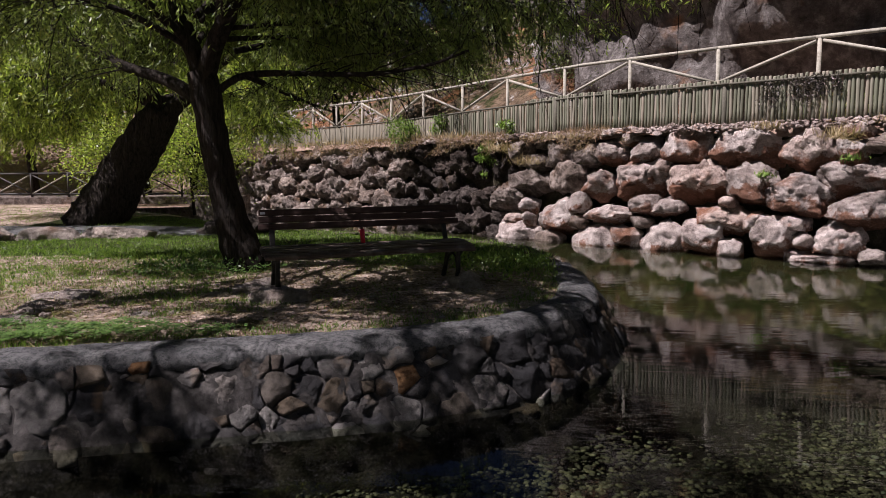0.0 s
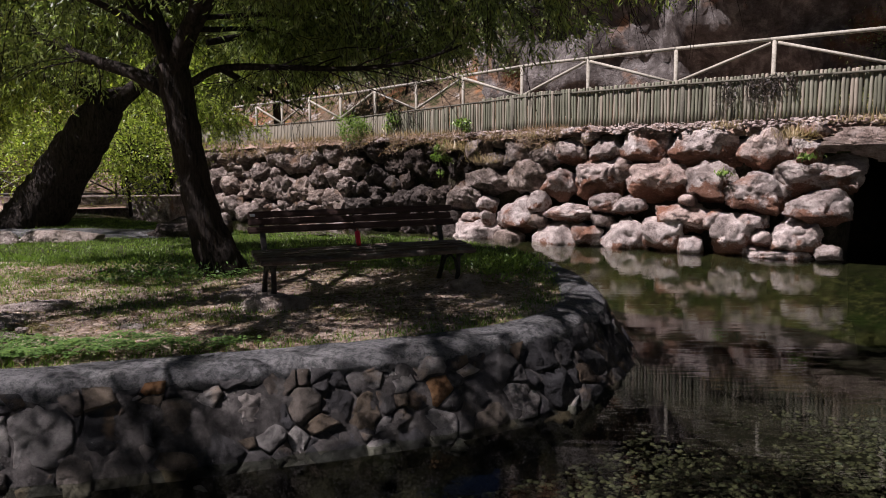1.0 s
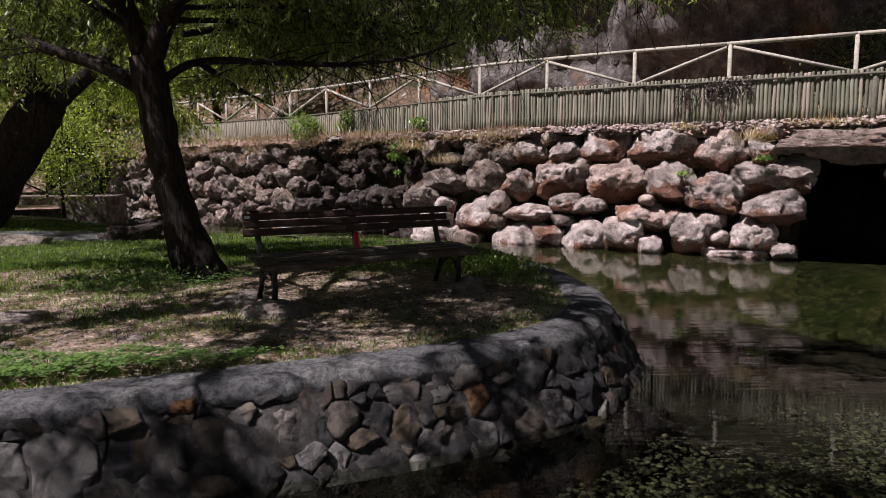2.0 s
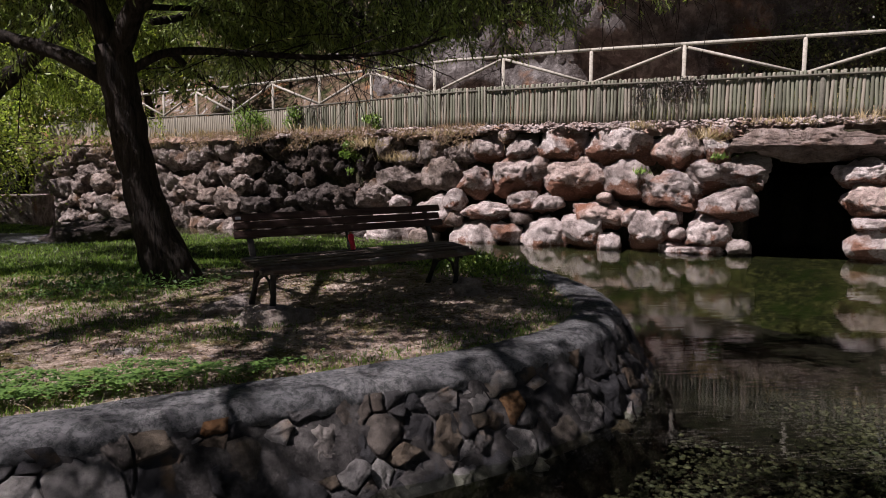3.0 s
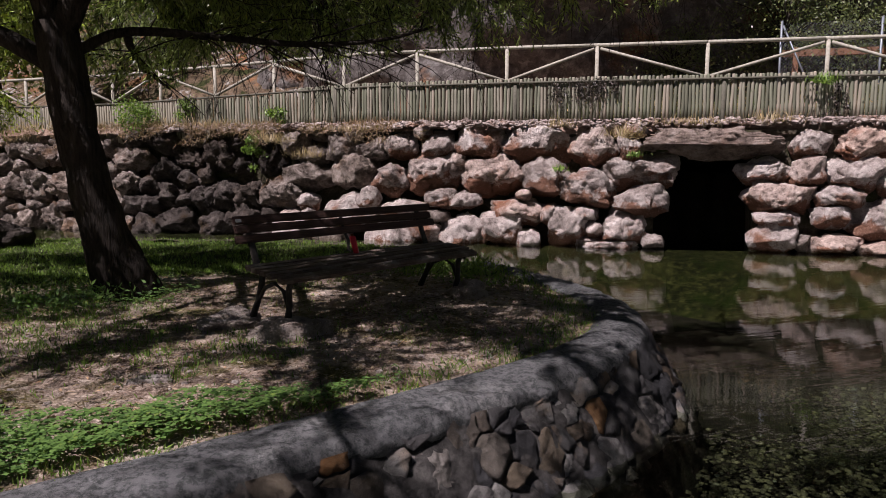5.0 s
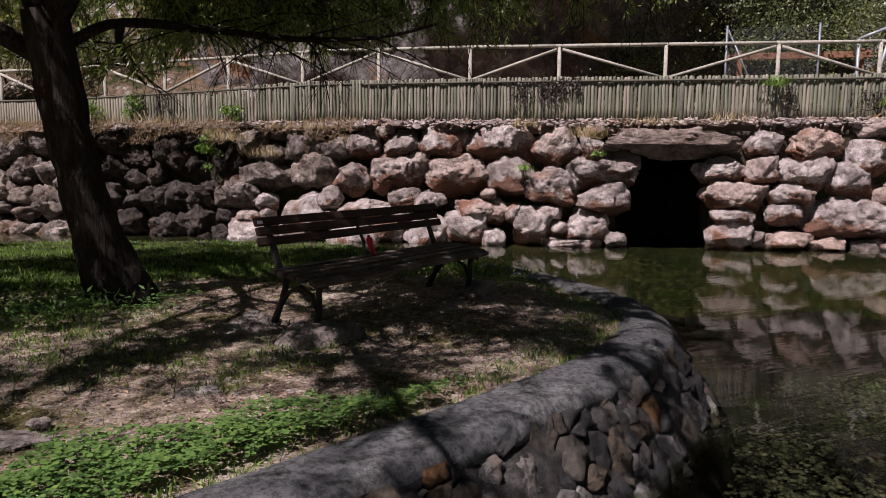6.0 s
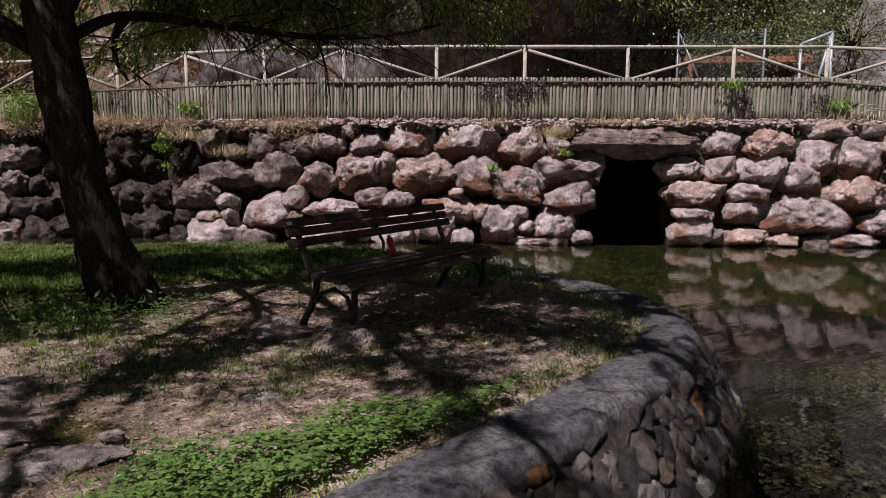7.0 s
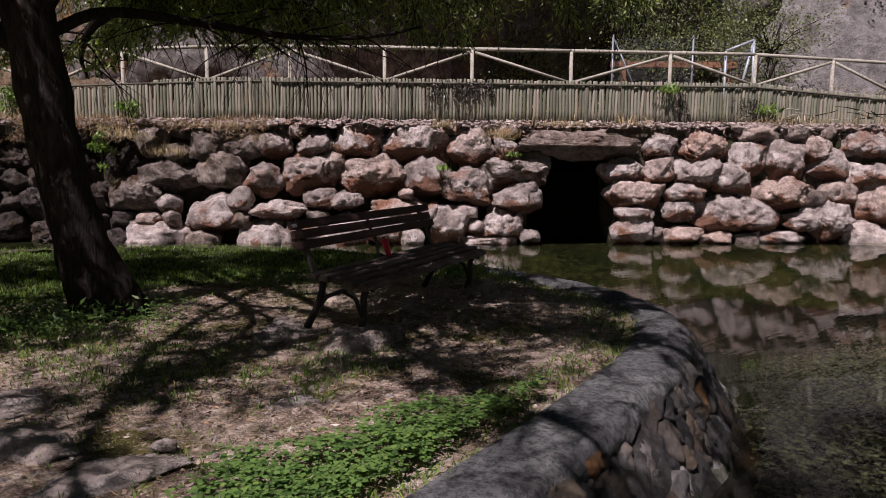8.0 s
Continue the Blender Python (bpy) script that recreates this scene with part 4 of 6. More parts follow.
FORK = (-2.62, 7.9, 2.25)
near_limbs = [
    ([(-2.5, 7.9, 2.0), (-2.1, 7.92, 2.2), (-1.4, 7.95, 2.2), (-0.66, 7.9, 2.17), (0.0, 7.75, 2.22), (0.46, 7.62, 2.34)], 0.045, 0.012, 0.45),
    ([(-2.1, 7.95, 2.2), (-2.1, 8.6, 2.15), (-2.0, 9.5, 2.05), (-1.82, 10.2, 1.95)], 0.04, 0.012, 0.2),
    ([(-2.55, 7.92, 1.85), (-3.1, 8.05, 2.17), (-3.85, 8.25, 2.42), (-4.8, 8.4, 2.85), (-6.0, 8.4, 3.35)], 0.085, 0.02),
    ([(-2.6, 7.88, 2.1), (-2.3, 7.7, 2.62), (-1.75, 7.4, 3.15), (-0.9, 7.0, 3.9), (0.1, 6.6, 4.5)], 0.11, 0.03, 1.6),
    ([(-2.62, 7.9, 2.2), (-2.85, 7.8, 3.0), (-3.05, 7.5, 4.0), (-3.0, 6.9, 5.2)], 0.11, 0.03),
    ([(-2.75, 7.85, 2.6), (-3.2, 6.8, 3.3), (-3.5, 5.8, 3.8)], 0.06, 0.018, 0.5),
    ([(-2.2, 7.65, 2.75), (-1.6, 6.5, 3.3), (-1.1, 5.4, 3.7), (-0.6, 4.2, 3.9)], 0.06, 0.018, 0.9),
    ([(-1.7, 6.7, 3.25), (-2.0, 5.8, 3.5), (-2.2, 4.9, 3.6)], 0.03, 0.01, 0.5),
    ([(-1.75, 7.4, 3.15), (-0.4, 7.6, 3.45), (0.9, 7.6, 3.45), (2.1, 7.5, 3.2), (2.7, 7.3, 2.95)], 0.055, 0.012),
    ([(-2.85, 7.8, 3.0), (-4.0, 8.8, 3.7), (-5.0, 9.8, 4.1)], 0.06, 0.018),
    ([(-3.0, 7.6, 3.8), (-4.6, 7.0, 4.5), (-6.2, 6.2, 4.9)], 0.06, 0.018, 1.2),
    ([(-3.2, 6.8, 3.3), (-3.6, 6.0, 3.7), (-4.3, 5.3, 4.0), (-5.0, 4.6, 4.2)], 0.035, 0.01, 1.5),
    ([(-3.2, 6.8, 3.3), (-2.9, 5.9, 3.6), (-2.5, 5.2, 3.8), (-2.0, 4.6, 3.9)], 0.035, 0.01, 1.0),
    # dense limbs added just above the view to shade the bench lawn
    ([(-2.3, 7.7, 2.75), (-1.9, 7.0, 3.15), (-1.5, 6.3, 3.4), (-1.0, 5.8, 3.5)], 0.035, 0.01, 2.4),
    ([(-2.0, 7.6, 3.0), (-1.3, 7.3, 3.3), (-0.6, 6.9, 3.4), (0.2, 6.6, 3.5)], 0.035, 0.01, 2.2),
    ([(-2.3, 7.9, 2.8), (-1.6, 8.0, 3.2), (-0.8, 8.2, 3.3)], 0.03, 0.01, 2.6),
    ([(-2.2, 7.8, 2.7), (-1.5, 8.2, 2.8), (-0.7, 8.6, 2.78), (0.1, 8.9, 2.65)], 0.03, 0.008, 2.4),
    ([(-2.3, 7.9, 2.6), (-1.7, 8.8, 2.75), (-1.3, 9.6, 2.75)], 0.03, 0.008, 2.2),
    ([(-2.8, 8.3, 2.9), (-3.2, 9.2, 3.3), (-3.8, 10.2, 3.5)], 0.035, 0.01, 2.0),
    ([(-3.4, 8.6, 3.0), (-4.4, 9.2, 3.3), (-5.4, 9.7, 3.4)], 0.035, 0.01, 1.6),
    ([(-1.75, 7.4, 3.15), (-0.8, 7.9, 3.02), (0.4, 8.2, 2.92), (1.4, 8.3, 2.75)], 0.035, 0.01),
    ([(-1.6, 7.2, 3.25), (-0.3, 6.6, 3.1), (1.0, 6.4, 2.95), (2.0, 6.3, 2.75)], 0.035, 0.01, 1.3),
    ([(-2.3, 8.1, 2.5), (-1.6, 9.0, 2.8), (-0.6, 9.7, 2.85), (0.6, 9.9, 2.75)], 0.035, 0.01, 0.7),
    ([(-2.7, 7.9, 2.5), (-3.4, 7.4, 2.9), (-4.4, 7.2, 3.0), (-5.4, 7.4, 2.9)], 0.04, 0.01),
    ([(-2.7, 8.0, 2.6), (-3.2, 9.0, 2.9), (-4.2, 9.8, 3.0), (-5.2, 10.2, 2.9)], 0.04, 0.01, 1.3),
    ([(-3.05, 7.5, 4.0), (-2.0, 6.0, 4.6), (-1.6, 4.6, 4.8), (-1.4, 3.2, 4.6)], 0.05, 0.014, 0.5),
    ([(-2.7, 8.0, 2.9), (-3.0, 9.4, 3.5), (-3.3, 10.8, 3.7)], 0.05, 0.014, 2.0),
    ([(-2.9, 7.6, 4.2), (-1.2, 7.8, 5.0), (0.6, 7.8, 5.2), (2.2, 7.4, 4.8)], 0.05, 0.014),
    ([(-2.5, 7.8, 2.9), (-1.9, 8.6, 3.3), (-1.0, 9.3, 3.5), (0.2, 9.6, 3.4)], 0.05, 0.014, 1.5),
    # unseen high limbs, added to shade the coping and the bank wall
    ([(-3.05, 7.5, 4.0), (-3.5, 5.9, 4.6), (-3.8, 4.5, 4.9), (-3.9, 3.0, 4.8), (-3.8, 1.6, 4.5)], 0.06, 0.014, 1.3),
    ([(-3.3, 6.7, 4.35), (-2.7, 5.2, 4.8), (-2.5, 3.8, 4.9), (-2.4, 2.5, 4.7), (-2.2, 1.5, 4.4)], 0.05, 0.014, 1.5),
    ([(-3.05, 7.4, 4.1), (-4.6, 5.9, 4.7), (-5.5, 4.5, 4.9), (-5.8, 3.2, 4.8), (-5.6, 1.8, 4.5)], 0.05, 0.014, 1.3),
    ([(-2.0, 6.0, 4.6), (-1.0, 4.8, 4.8), (-0.8, 3.6, 4.8), (-0.6, 2.4, 4.6)], 0.04, 0.012, 1.2),
]


def crown_gap(x, y, z):
    """Gaps between leaf clumps, placed along the sun's slope to shape the lawn's light."""
    a, b = x + 0.585 * z, y + 0.28 * z
    thin = max(smooth(0.2, 1.0, a) * smooth(6.2, 5.7, b), smooth(1.3, 1.7, a) * smooth(7.6, 7.0, b)) * smooth(4.4, 5.0, b)
    thin = max(thin, 0.6 * smooth(-1.5, -2.2, a) * smooth(7.0, 6.2, b) * smooth(4.1, 4.8, b))
    thin = max(thin, 0.5 * smooth(5.3, 4.8, b) * smooth(-2.2, -1.4, a), 0.3 * smooth(5.3, 4.8, b), 0.5 * smooth(11.2, 11.8, b))
    thin -= 0.7 * max(smooth(1.5, 0.7, math.hypot(a - 0.3, b - 6.5)), smooth(1.6, 0.9, math.hypot(a + 0.8, b - 9.6)))
    return 0.7 * noise.noise(Vector((a * 2.1, b * 2.1, 0.4))) + 0.7 * noise.noise(Vector((a * 6, b * 6, 3.4))) + 0.35 * noise.noise(Vector((a * 13, b * 13, 1.4))) < 0.14 - 0.5 * thin


willow("willow_tree", "dark-barked willow leaning over the bench lawn", [(-2.16, 7.97, -0.05), (-2.24, 7.96, 0.2), (-2.36, 7.94, 0.6), (-2.46, 7.93, 1.1), (-2.55, 7.92, 1.7), FORK],
       (0.27, 0.2, 0.175, 0.165, 0.165, 0.16), near_limbs, 3, (14, 13, 14), lambda x, y, z: crown_gap(x, y, z) and z > 1.9 + 0.35 * smooth(-2.0, -1.2, x) * smooth(1.6, 0.4, x) + 0.35 * max(0.0, x - 0.6) + 0.5 * max(0.0, 6.5 - y), (0.07, 0.0165))

lean_limbs = [
    ([(-6.2, 13.3, 2.2), (-5.2, 13.2, 3.0), (-4.4, 12.9, 3.9), (-3.8, 12.4, 4.6)], 0.17, 0.04, 0.5),
    ([(-6.3, 13.3, 2.2), (-6.6, 13.0, 3.2), (-7.3, 12.5, 4.2), (-8.4, 12.2, 4.9)], 0.15, 0.04),
    ([(-6.6, 13.2, 3.1), (-8.0, 13.4, 3.6), (-9.6, 13.2, 3.7)], 0.08, 0.02),
    ([(-5.2, 13.2, 3.0), (-4.6, 14.0, 3.6), (-3.6, 14.6, 3.8)], 0.08, 0.02, 0.5),
    ([(-6.5, 13.1, 2.9), (-6.4, 12.0, 3.5), (-6.6, 10.8, 3.7)], 0.08, 0.02),
    ([(-7.3, 12.5, 4.2), (-8.4, 11.2, 4.4), (-9.0, 10.2, 4.2)], 0.07, 0.02),
    ([(-6.4, 13.3, 2.4), (-7.6, 13.0, 2.9), (-9.0, 12.6, 2.9), (-10.2, 12.3, 2.3)], 0.09, 0.02, 1.5),
    ([(-6.6, 13.2, 2.7), (-8.2, 14.2, 3.0), (-9.6, 14.6, 2.7), (-10.6, 14.8, 2.0)], 0.08, 0.02, 1.5),
    ([(-7.0, 12.8, 3.4), (-8.6, 13.6, 4.2), (-10.5, 13.8, 4.6), (-12.0, 13.6, 4.2)], 0.08, 0.02, 1.2),
    ([(-6.3, 13.3, 2.5), (-5.9, 14.6, 2.8), (-5.4, 15.8, 2.6), (-5.0, 16.6, 2.0)], 0.07, 0.02, 1.3),
]
willow("leaning_tree", "old thick dark trunk leaning steeply beside the path", [(-8.0, 13.4, -0.1), (-7.7, 13.4, 0.35), (-7.2, 13.35, 1.05), (-6.7, 13.3, 1.7), (-6.25, 13.3, 2.3)],
       (0.62, 0.5, 0.44, 0.42, 0.33), lean_limbs, 5, (14, 11, 11), lambda x, y, z: z > (1.2 if x < -7.4 or y > 14.2 else 2.15), (0.1, 0.022), mat=M_BROAD, sub_len=(0.8, 1.7))


def bushy(name, label, category, base, height, radius, seed, count, leaf, mat, trunk_r=0.12, lift=0.35, group="", flat=1.0):
    """A tree or shrub in the distance: a stem with boughs and leaf clumps with gaps between them."""
    r = np.random.default_rng(seed)
    ob = tagged(new(name), label, category, group)
    base = np.array(base, dtype=float)
    top = base + np.array([r.normal(0, 0.1) * height, r.normal(0, 0.1) * height, height * 0.7])
    stems = [tube([base + np.array([0, 0, -0.2]), base * 0.5 + top * 0.5 + r.normal(0, 0.05 * height, 3), top], (trunk_r, trunk_r * 0.7, trunk_r * 0.3), 8, 0.15, seed)]
    centre = base + np.array([0, 0, height * (lift + 1) / 2])
    pos, way = [], []
    clumps = max(10, count // 110)
    for _ in range(clumps):
        d = r.normal(size=3)
        d /= np.linalg.norm(d)
        c = centre + d * np.array([radius, radius, height * (1 - lift) / 2 * flat]) * r.uniform(0.35, 1.0)
        stems.append(tube([base * 0.35 + top * 0.65, (c + base * 0.3 + top * 0.7) / 2 + np.array([0, 0, 0.1]), c], (trunk_r * 0.35, trunk_r * 0.2, 0.01), 5, 0.1, seed))
        m = int(count / clumps)
        q = r.normal(size=(m, 3)) * np.array([0.3, 0.3, 0.22]) * radius * r.uniform(0.5, 0.95)
        pos.append(c + q)
        w = r.normal(size=(m, 3))
        w[:, 2] -= 0.4
        way.append(w)
    tagged(part("trunk" if category == "tree" else "branchwork", mesh_from("branchwork", *joined(stems), M_BARK), ob), kind="stuff")
    pos, way = np.concatenate(pos), np.concatenate(way)
    size = r.uniform(0.6, 1.35, len(pos))
    part("crown", leaf_mesh("crown", pos, way, leaf * size, leaf * 0.5 * size, mat, seed), ob)
    return ob


FAR_TREES = [(-13.8, 25.0, 0.4, 8.0, 3.2), (-21.5, 26.0, 0.4, 9.0, 3.6), (-10.5, 25.5, 0.5, 6.5, 2.6), (-14.5, 33.0, 3.5, 6.0, 3.0), (-19.0, 30.5, 2.5, 8.0, 3.4), (-24.5, 31.0, 4.5, 8.0, 3.6), (-7.0, 27.0, 2.5, 5.5, 2.4), (-17.0, 23.2, 0.3, 7.0, 2.8), (-24.0, 24.5, 0.4, 9.0, 3.4), (-20.0, 35.0, 6.0, 9.0, 4.0)]
for i, (x, y, z, h, rr) in enumerate(FAR_TREES):
    bushy("broadleaf_tree", "leafy green tree on the far bank", "tree", (x, y, z), h, rr, 60 + i, 9000, 0.2, M_BROAD, 0.16, 0.22, "trees on the far bank")
for i, (x, y, z, h, rr) in enumerate([(-9.4, 20.2, 0.0, 3.2, 1.5), (-11.6, 19.8, 0.0, 3.0, 1.4)]):
    bushy("stream_shrub", "bright green leafy shrub beside the stream", "shrub", (x, y, z), h, rr, 80 + i, 6500, 0.085, M_BROAD, 0.05, 0.1, "shrubs beside the stream")
for i, (u, w, h, rr) in enumerate([(-1.6, 19.6, 2.6, 1.3), (0.6, 20.0, 3.6, 1.6), (2.6, 20.0, 4.0, 1.8), (4.8, 20.0, 3.4, 1.6), (8.2, 17.5, 1.6, 1.0), (-12.6, 21.0, 2.6, 1.5), (-18.5, 21.5, 2.2, 1.4), (-15.5, 25.5, 3.2, 2.0), (3.8, 22.0, 7.0, 2.4), (0.2, 22.0, 7.5, 2.6), (-10.5, 20.6, 1.6, 1.0), (-20.5, 22.0, 2.6, 1.5), (-23.5, 23.5, 3.0, 1.7), (-12.5, 24.5, 2.4, 1.5), (-9.0, 22.5, 3.0, 1.6)]):
    p = wall_at(u, w, 0)
    z = hill_z(u, w, p) if u < -9 else terrace_z(u, min(w, 20.5), p)
    bushy("terrace_shrub", "grey-green scrub bush below the cliff", "shrub", (p.x, p.y, z), h, rr, 100 + i, 5200, 0.075, M_SHRUB, 0.06, 0.1, "scrub below the cliff")

# trees added, mostly out of view, so the water mirrors dark leaves
for i, (u, w, z, hh, rr) in enumerate([(10.5, 19.5, 4.0, 8.0, 3.0), (13.0, 16.5, 3.5, 9.0, 3.6), (6.5, 23.5, 6.0, 8.5, 3.0), (16.5, 13.0, 2.0, 10.0, 4.0)]):
    p = wall_at(u, w, z)
    bushy("cliff_tree", "dark green tree added on the cliff slope to darken the water", "tree", tuple(p), hh, rr, 130 + i, 8000, 0.15, M_SHRUB, 0.14, 0.42, "trees on the cliff slope")

# ---------------------------------------------------------------- bench
BX = Vector((0.883, 0.469, 0)).normalized()
BENCH = Matrix(((BX.x, -BX.y, 0, -0.25), (BX.y, BX.x, 0, 6.43), (0, 0, 1, 0), (0, 0, 0, 1)))
bench = tagged(new("park_bench"), "worn brown slatted park bench with dark iron legs", "bench")
bench.matrix_basis = BENCH


def slat(length, depth, thick, seed, mat):
    bm = bmesh.new()
    bmesh.ops.create_grid(bm, x_segments=24, y_segments=1, size=0.5)
    bmesh.ops.delete(bm, geom=list(bm.verts), context="VERTS")
    box_bm(bm, length, depth, thick, Matrix.Identity(4), 0.006)
    bmesh.ops.bisect_plane(bm, geom=bm.verts[:] + bm.edges[:] + bm.faces[:], plane_co=(0, 0, 0), plane_no=(1, 0, 0))
    for q in (-0.6, -0.3, 0.3, 0.6):
        bmesh.ops.bisect_plane(bm, geom=bm.verts[:] + bm.edges[:] + bm.faces[:], plane_co=(q, 0, 0), plane_no=(1, 0, 0))
    for v in bm.verts:
        v.co.z += 0.006 * noise.noise(Vector((v.co.x * 1.3, seed * 5.0, 0)))
        v.co.y += 0.004 * noise.noise(Vector((v.co.x * 1.7, seed * 9.0, 4)))
    return from_bm("slat", bm, mat, False)


for i in range(5):
    y = 0.04 + i * 0.091
    z = (0.382, 0.405, 0.414, 0.42, 0.425)[i]
    part("seat_slat", slat(1.97 + rng.uniform(-0.02, 0.02), 0.07, 0.034, i, M_SLAT), bench, at=pose(rng.uniform(-0.012, 0.012) - 0.015, y, z, 20 if i == 0 else 5, rng.uniform(-0.3, 0.3), 0))
for i in range(3):
    top_slat = part("back_slat", slat(1.97 + rng.uniform(-0.02, 0.02), 0.028, 0.058, 10 + i, M_BACK), bench,
         at=pose(rng.uniform(-0.012, 0.012), 0.536 + 0.026 * i, 0.61 + 0.065 * i, -22, rng.uniform(-0.25, 0.25), 0))
for x in (-0.87, 0.83):
    leg = part("front_leg", mesh_from("front_leg", *tube([(x, 0.07, 0.38), (x, 0.1, 0.3), (x, 0.1, 0.18), (x, 0.13, 0.07)], (0.024, 0.022, 0.022, 0.026), 8), M_IRON), bench)
    part("rear_leg", mesh_from("rear_leg", *tube([(x, 0.4, 0.4), (x, 0.42, 0.3), (x, 0.47, 0.18), (x, 0.54, 0.06)], (0.024, 0.022, 0.022, 0.026), 8), M_IRON), bench)
    part("leg_arch", mesh_from("leg_arch", *tube([(x, 0.105, 0.16), (x, 0.16, 0.28), (x, 0.26, 0.325), (x, 0.38, 0.28), (x, 0.48, 0.16)], [0.015] * 5, 8), M_IRON), leg)
    part("seat_bearer", mesh_from("seat_bearer", *tube([(x, 0.02, 0.352), (x, 0.2, 0.385), (x, 0.45, 0.4)], [0.018] * 3, 8), M_IRON), bench)
    bm = bmesh.new()
    box_bm(bm, 0.05, 0.02, 0.4, pose(x, 0.535, 0.58, -23, 0, 0), 0.004)
    part("back_upright", from_bm("back_upright", bm, M_IRON, False), bench)
part("centre_stay", mesh_from("centre_stay", *tube([(-0.02, 0.605, 0.75), (-0.02, 0.555, 0.62), (-0.02, 0.5, 0.53), (-0.02, 0.5, 0.46), (-0.02, 0.38, 0.4)], [0.013] * 5, 8), M_IRON), bench, "thin bent iron stay")
bm = bmesh.new()
box_bm(bm, 0.045, 0.006, 0.024, pose(-0.945, 0.57, 0.738, -22, 0, 0), 0.002)
part("end_plate", from_bm("end_plate", bm, plain("pale metal", (0.5, 0.5, 0.5), 0.4, 0.6), False), top_slat, "small pale metal plate", top_slat.matrix_basis.inverted())

# a red bottle left on the seat, leaning
bottle = tagged(new("bottle"), "small red plastic bottle leaning on the bench seat", "bottle")
bottle.matrix_basis = Matrix.Translation((-0.46, 6.76, 0.436)) @ Matrix.Rotation(radians(-20), 4, BX)
bm = bmesh.new()
prof = [(0.0, 0.0), (0.018, 0.0), (0.021, 0.006), (0.023, 0.06), (0.025, 0.12), (0.024, 0.135), (0.014, 0.142), (0.0, 0.142)]
ring = [[bm.verts.new((r * math.cos(a), r * math.sin(a), z)) for a in np.linspace(0, 2 * math.pi, 16, endpoint=False)] for r, z in prof[1:-1]]
for a, b in zip(ring, ring[1:]):
    for i in range(16):
        bm.faces.new((a[i], a[(i + 1) % 16], b[(i + 1) % 16], b[i]))
bm.faces.new(ring[0][::-1])
bm.faces.new(ring[-1])
flask = part("body", from_bm("body", bm, plain("red plastic", (0.5, 0.008, 0.03), 0.4, 0, 40, 0.15)), bottle)
bm = bmesh.new()
rod_bm(bm, (0, 0, 0.142), (0, 0, 0.158), 0.012, 12)
part("cap", from_bm("cap", bm, plain("brown cap", (0.16, 0.05, 0.02), 0.5)), flask, "small brown cap")

# ---------------------------------------------------------------- stones on the lawn and in the stream
def lone_stone(x, y, z, size, seed, label, mat=None, turn=0.0, level=4, group=""):
    v, f = rock(size, seed, level, 10, 3.4, 0.1, (0.7, 1.0), 0.5)
    return thing("stone", mesh_from("stone", v, f, mat or M_FIELD), label, "stone", group, at=Matrix.Translation((x, y, z)) @ Matrix.Rotation(turn, 4, "Z"))


for x, y, z, sx, sy, sz, lab in [(-1.4, 6.52, 0.0, 0.52, 0.36, 0.2, "flat grey stone under the bench leg"), (-1.06, 6.12, 0.0, 0.58, 0.38, 0.2, "broad grey stone under the bench leg"),
                                 (0.5, 6.85, 0.03, 0.4, 0.32, 0.2, "mossy grey stone at the bench foot"), (-2.8, 5.0, 0.0, 0.62, 0.26, 0.07, "pale flat stone sunk in the earth"),
                                 (-3.0, 5.5, 0.0, 0.26, 0.5, 0.08, "pale flat stone sunk in the earth"), (-3.15, 6.05, 0.0, 0.6, 0.36, 0.09, "pale flat stone sunk in the earth"),
                                 (-2.58, 5.1, 0.03, 0.1, 0.08, 0.05, "small white stone on the earth"), (-1.9, 5.35, -0.02, 0.35, 0.16, 0.08, "pale flat stone sunk in the earth"),
                                 (-4.3, 12.35, 0.05, 1.5, 0.9, 0.55, "low dark rock at the stream bank")]:
    lone_stone(x, y, z + lawn_z(x, y) * 0.5, (sx, sy, sz), int(abs(x * 100 + y * 10)), lab, M_BOULDER_DARK if sx > 1 else None, rng.uniform(-0.4, 0.4))

# footpath: a worn slab flush with the lawn, with a low stone edging
def path_sheet():
    vs, fs = [], []
    rows = [(-0.62, -0.06), (-0.6, 0.022), (-0.3, 0.03), (0.0, 0.03), (0.3, 0.028), (0.6, 0.022), (0.62, -0.06)]
    xs = np.arange(-13.0, -4.0, 0.15)
    for x in xs:
        for o, up in rows:
            y = 12.15 + 0.09 * (x + 8) + o + 0.06 * noise.noise(Vector((x * 2, o, 0)))
            vs.append((x, y, lawn_z(x, y) + up + 0.008 * noise.noise(Vector((x * 6, y * 6, 2)))))
    k = len(rows)
    for i in range(len(xs) - 1):
        for j in range(k - 1):
            a = i * k + j
            fs.append((a, a + k, a + k + 1, a + 1))
    return vs, fs


thing("footpath", mesh_from("footpath", *path_sheet(), M_CONCRETE), "worn pale path flush with the lawn", "path", kind="structure")
edging = tagged(new("stone_edging"), "low edging of rough pale stones along the path", "edging")
x = -11.2
while x < -5.9:
    ln = rng.uniform(0.6, 1.15)
    v, f = rock((ln * 1.12, 0.42, rng.uniform(0.3, 0.38)), int(700 - x * 10), 4, 8, 6.5, 0.06, (0.8, 1.02))
    y = 10.85 + 0.24 * (x + ln / 2 + 8)
    part("stone", mesh_from("stone", v, f, M_FIELD), edging, at=pose(x + ln / 2, y, lawn_z(x, y) + 0.04, 0, 0, 13 + rng.uniform(-5, 5)))
    x += ln

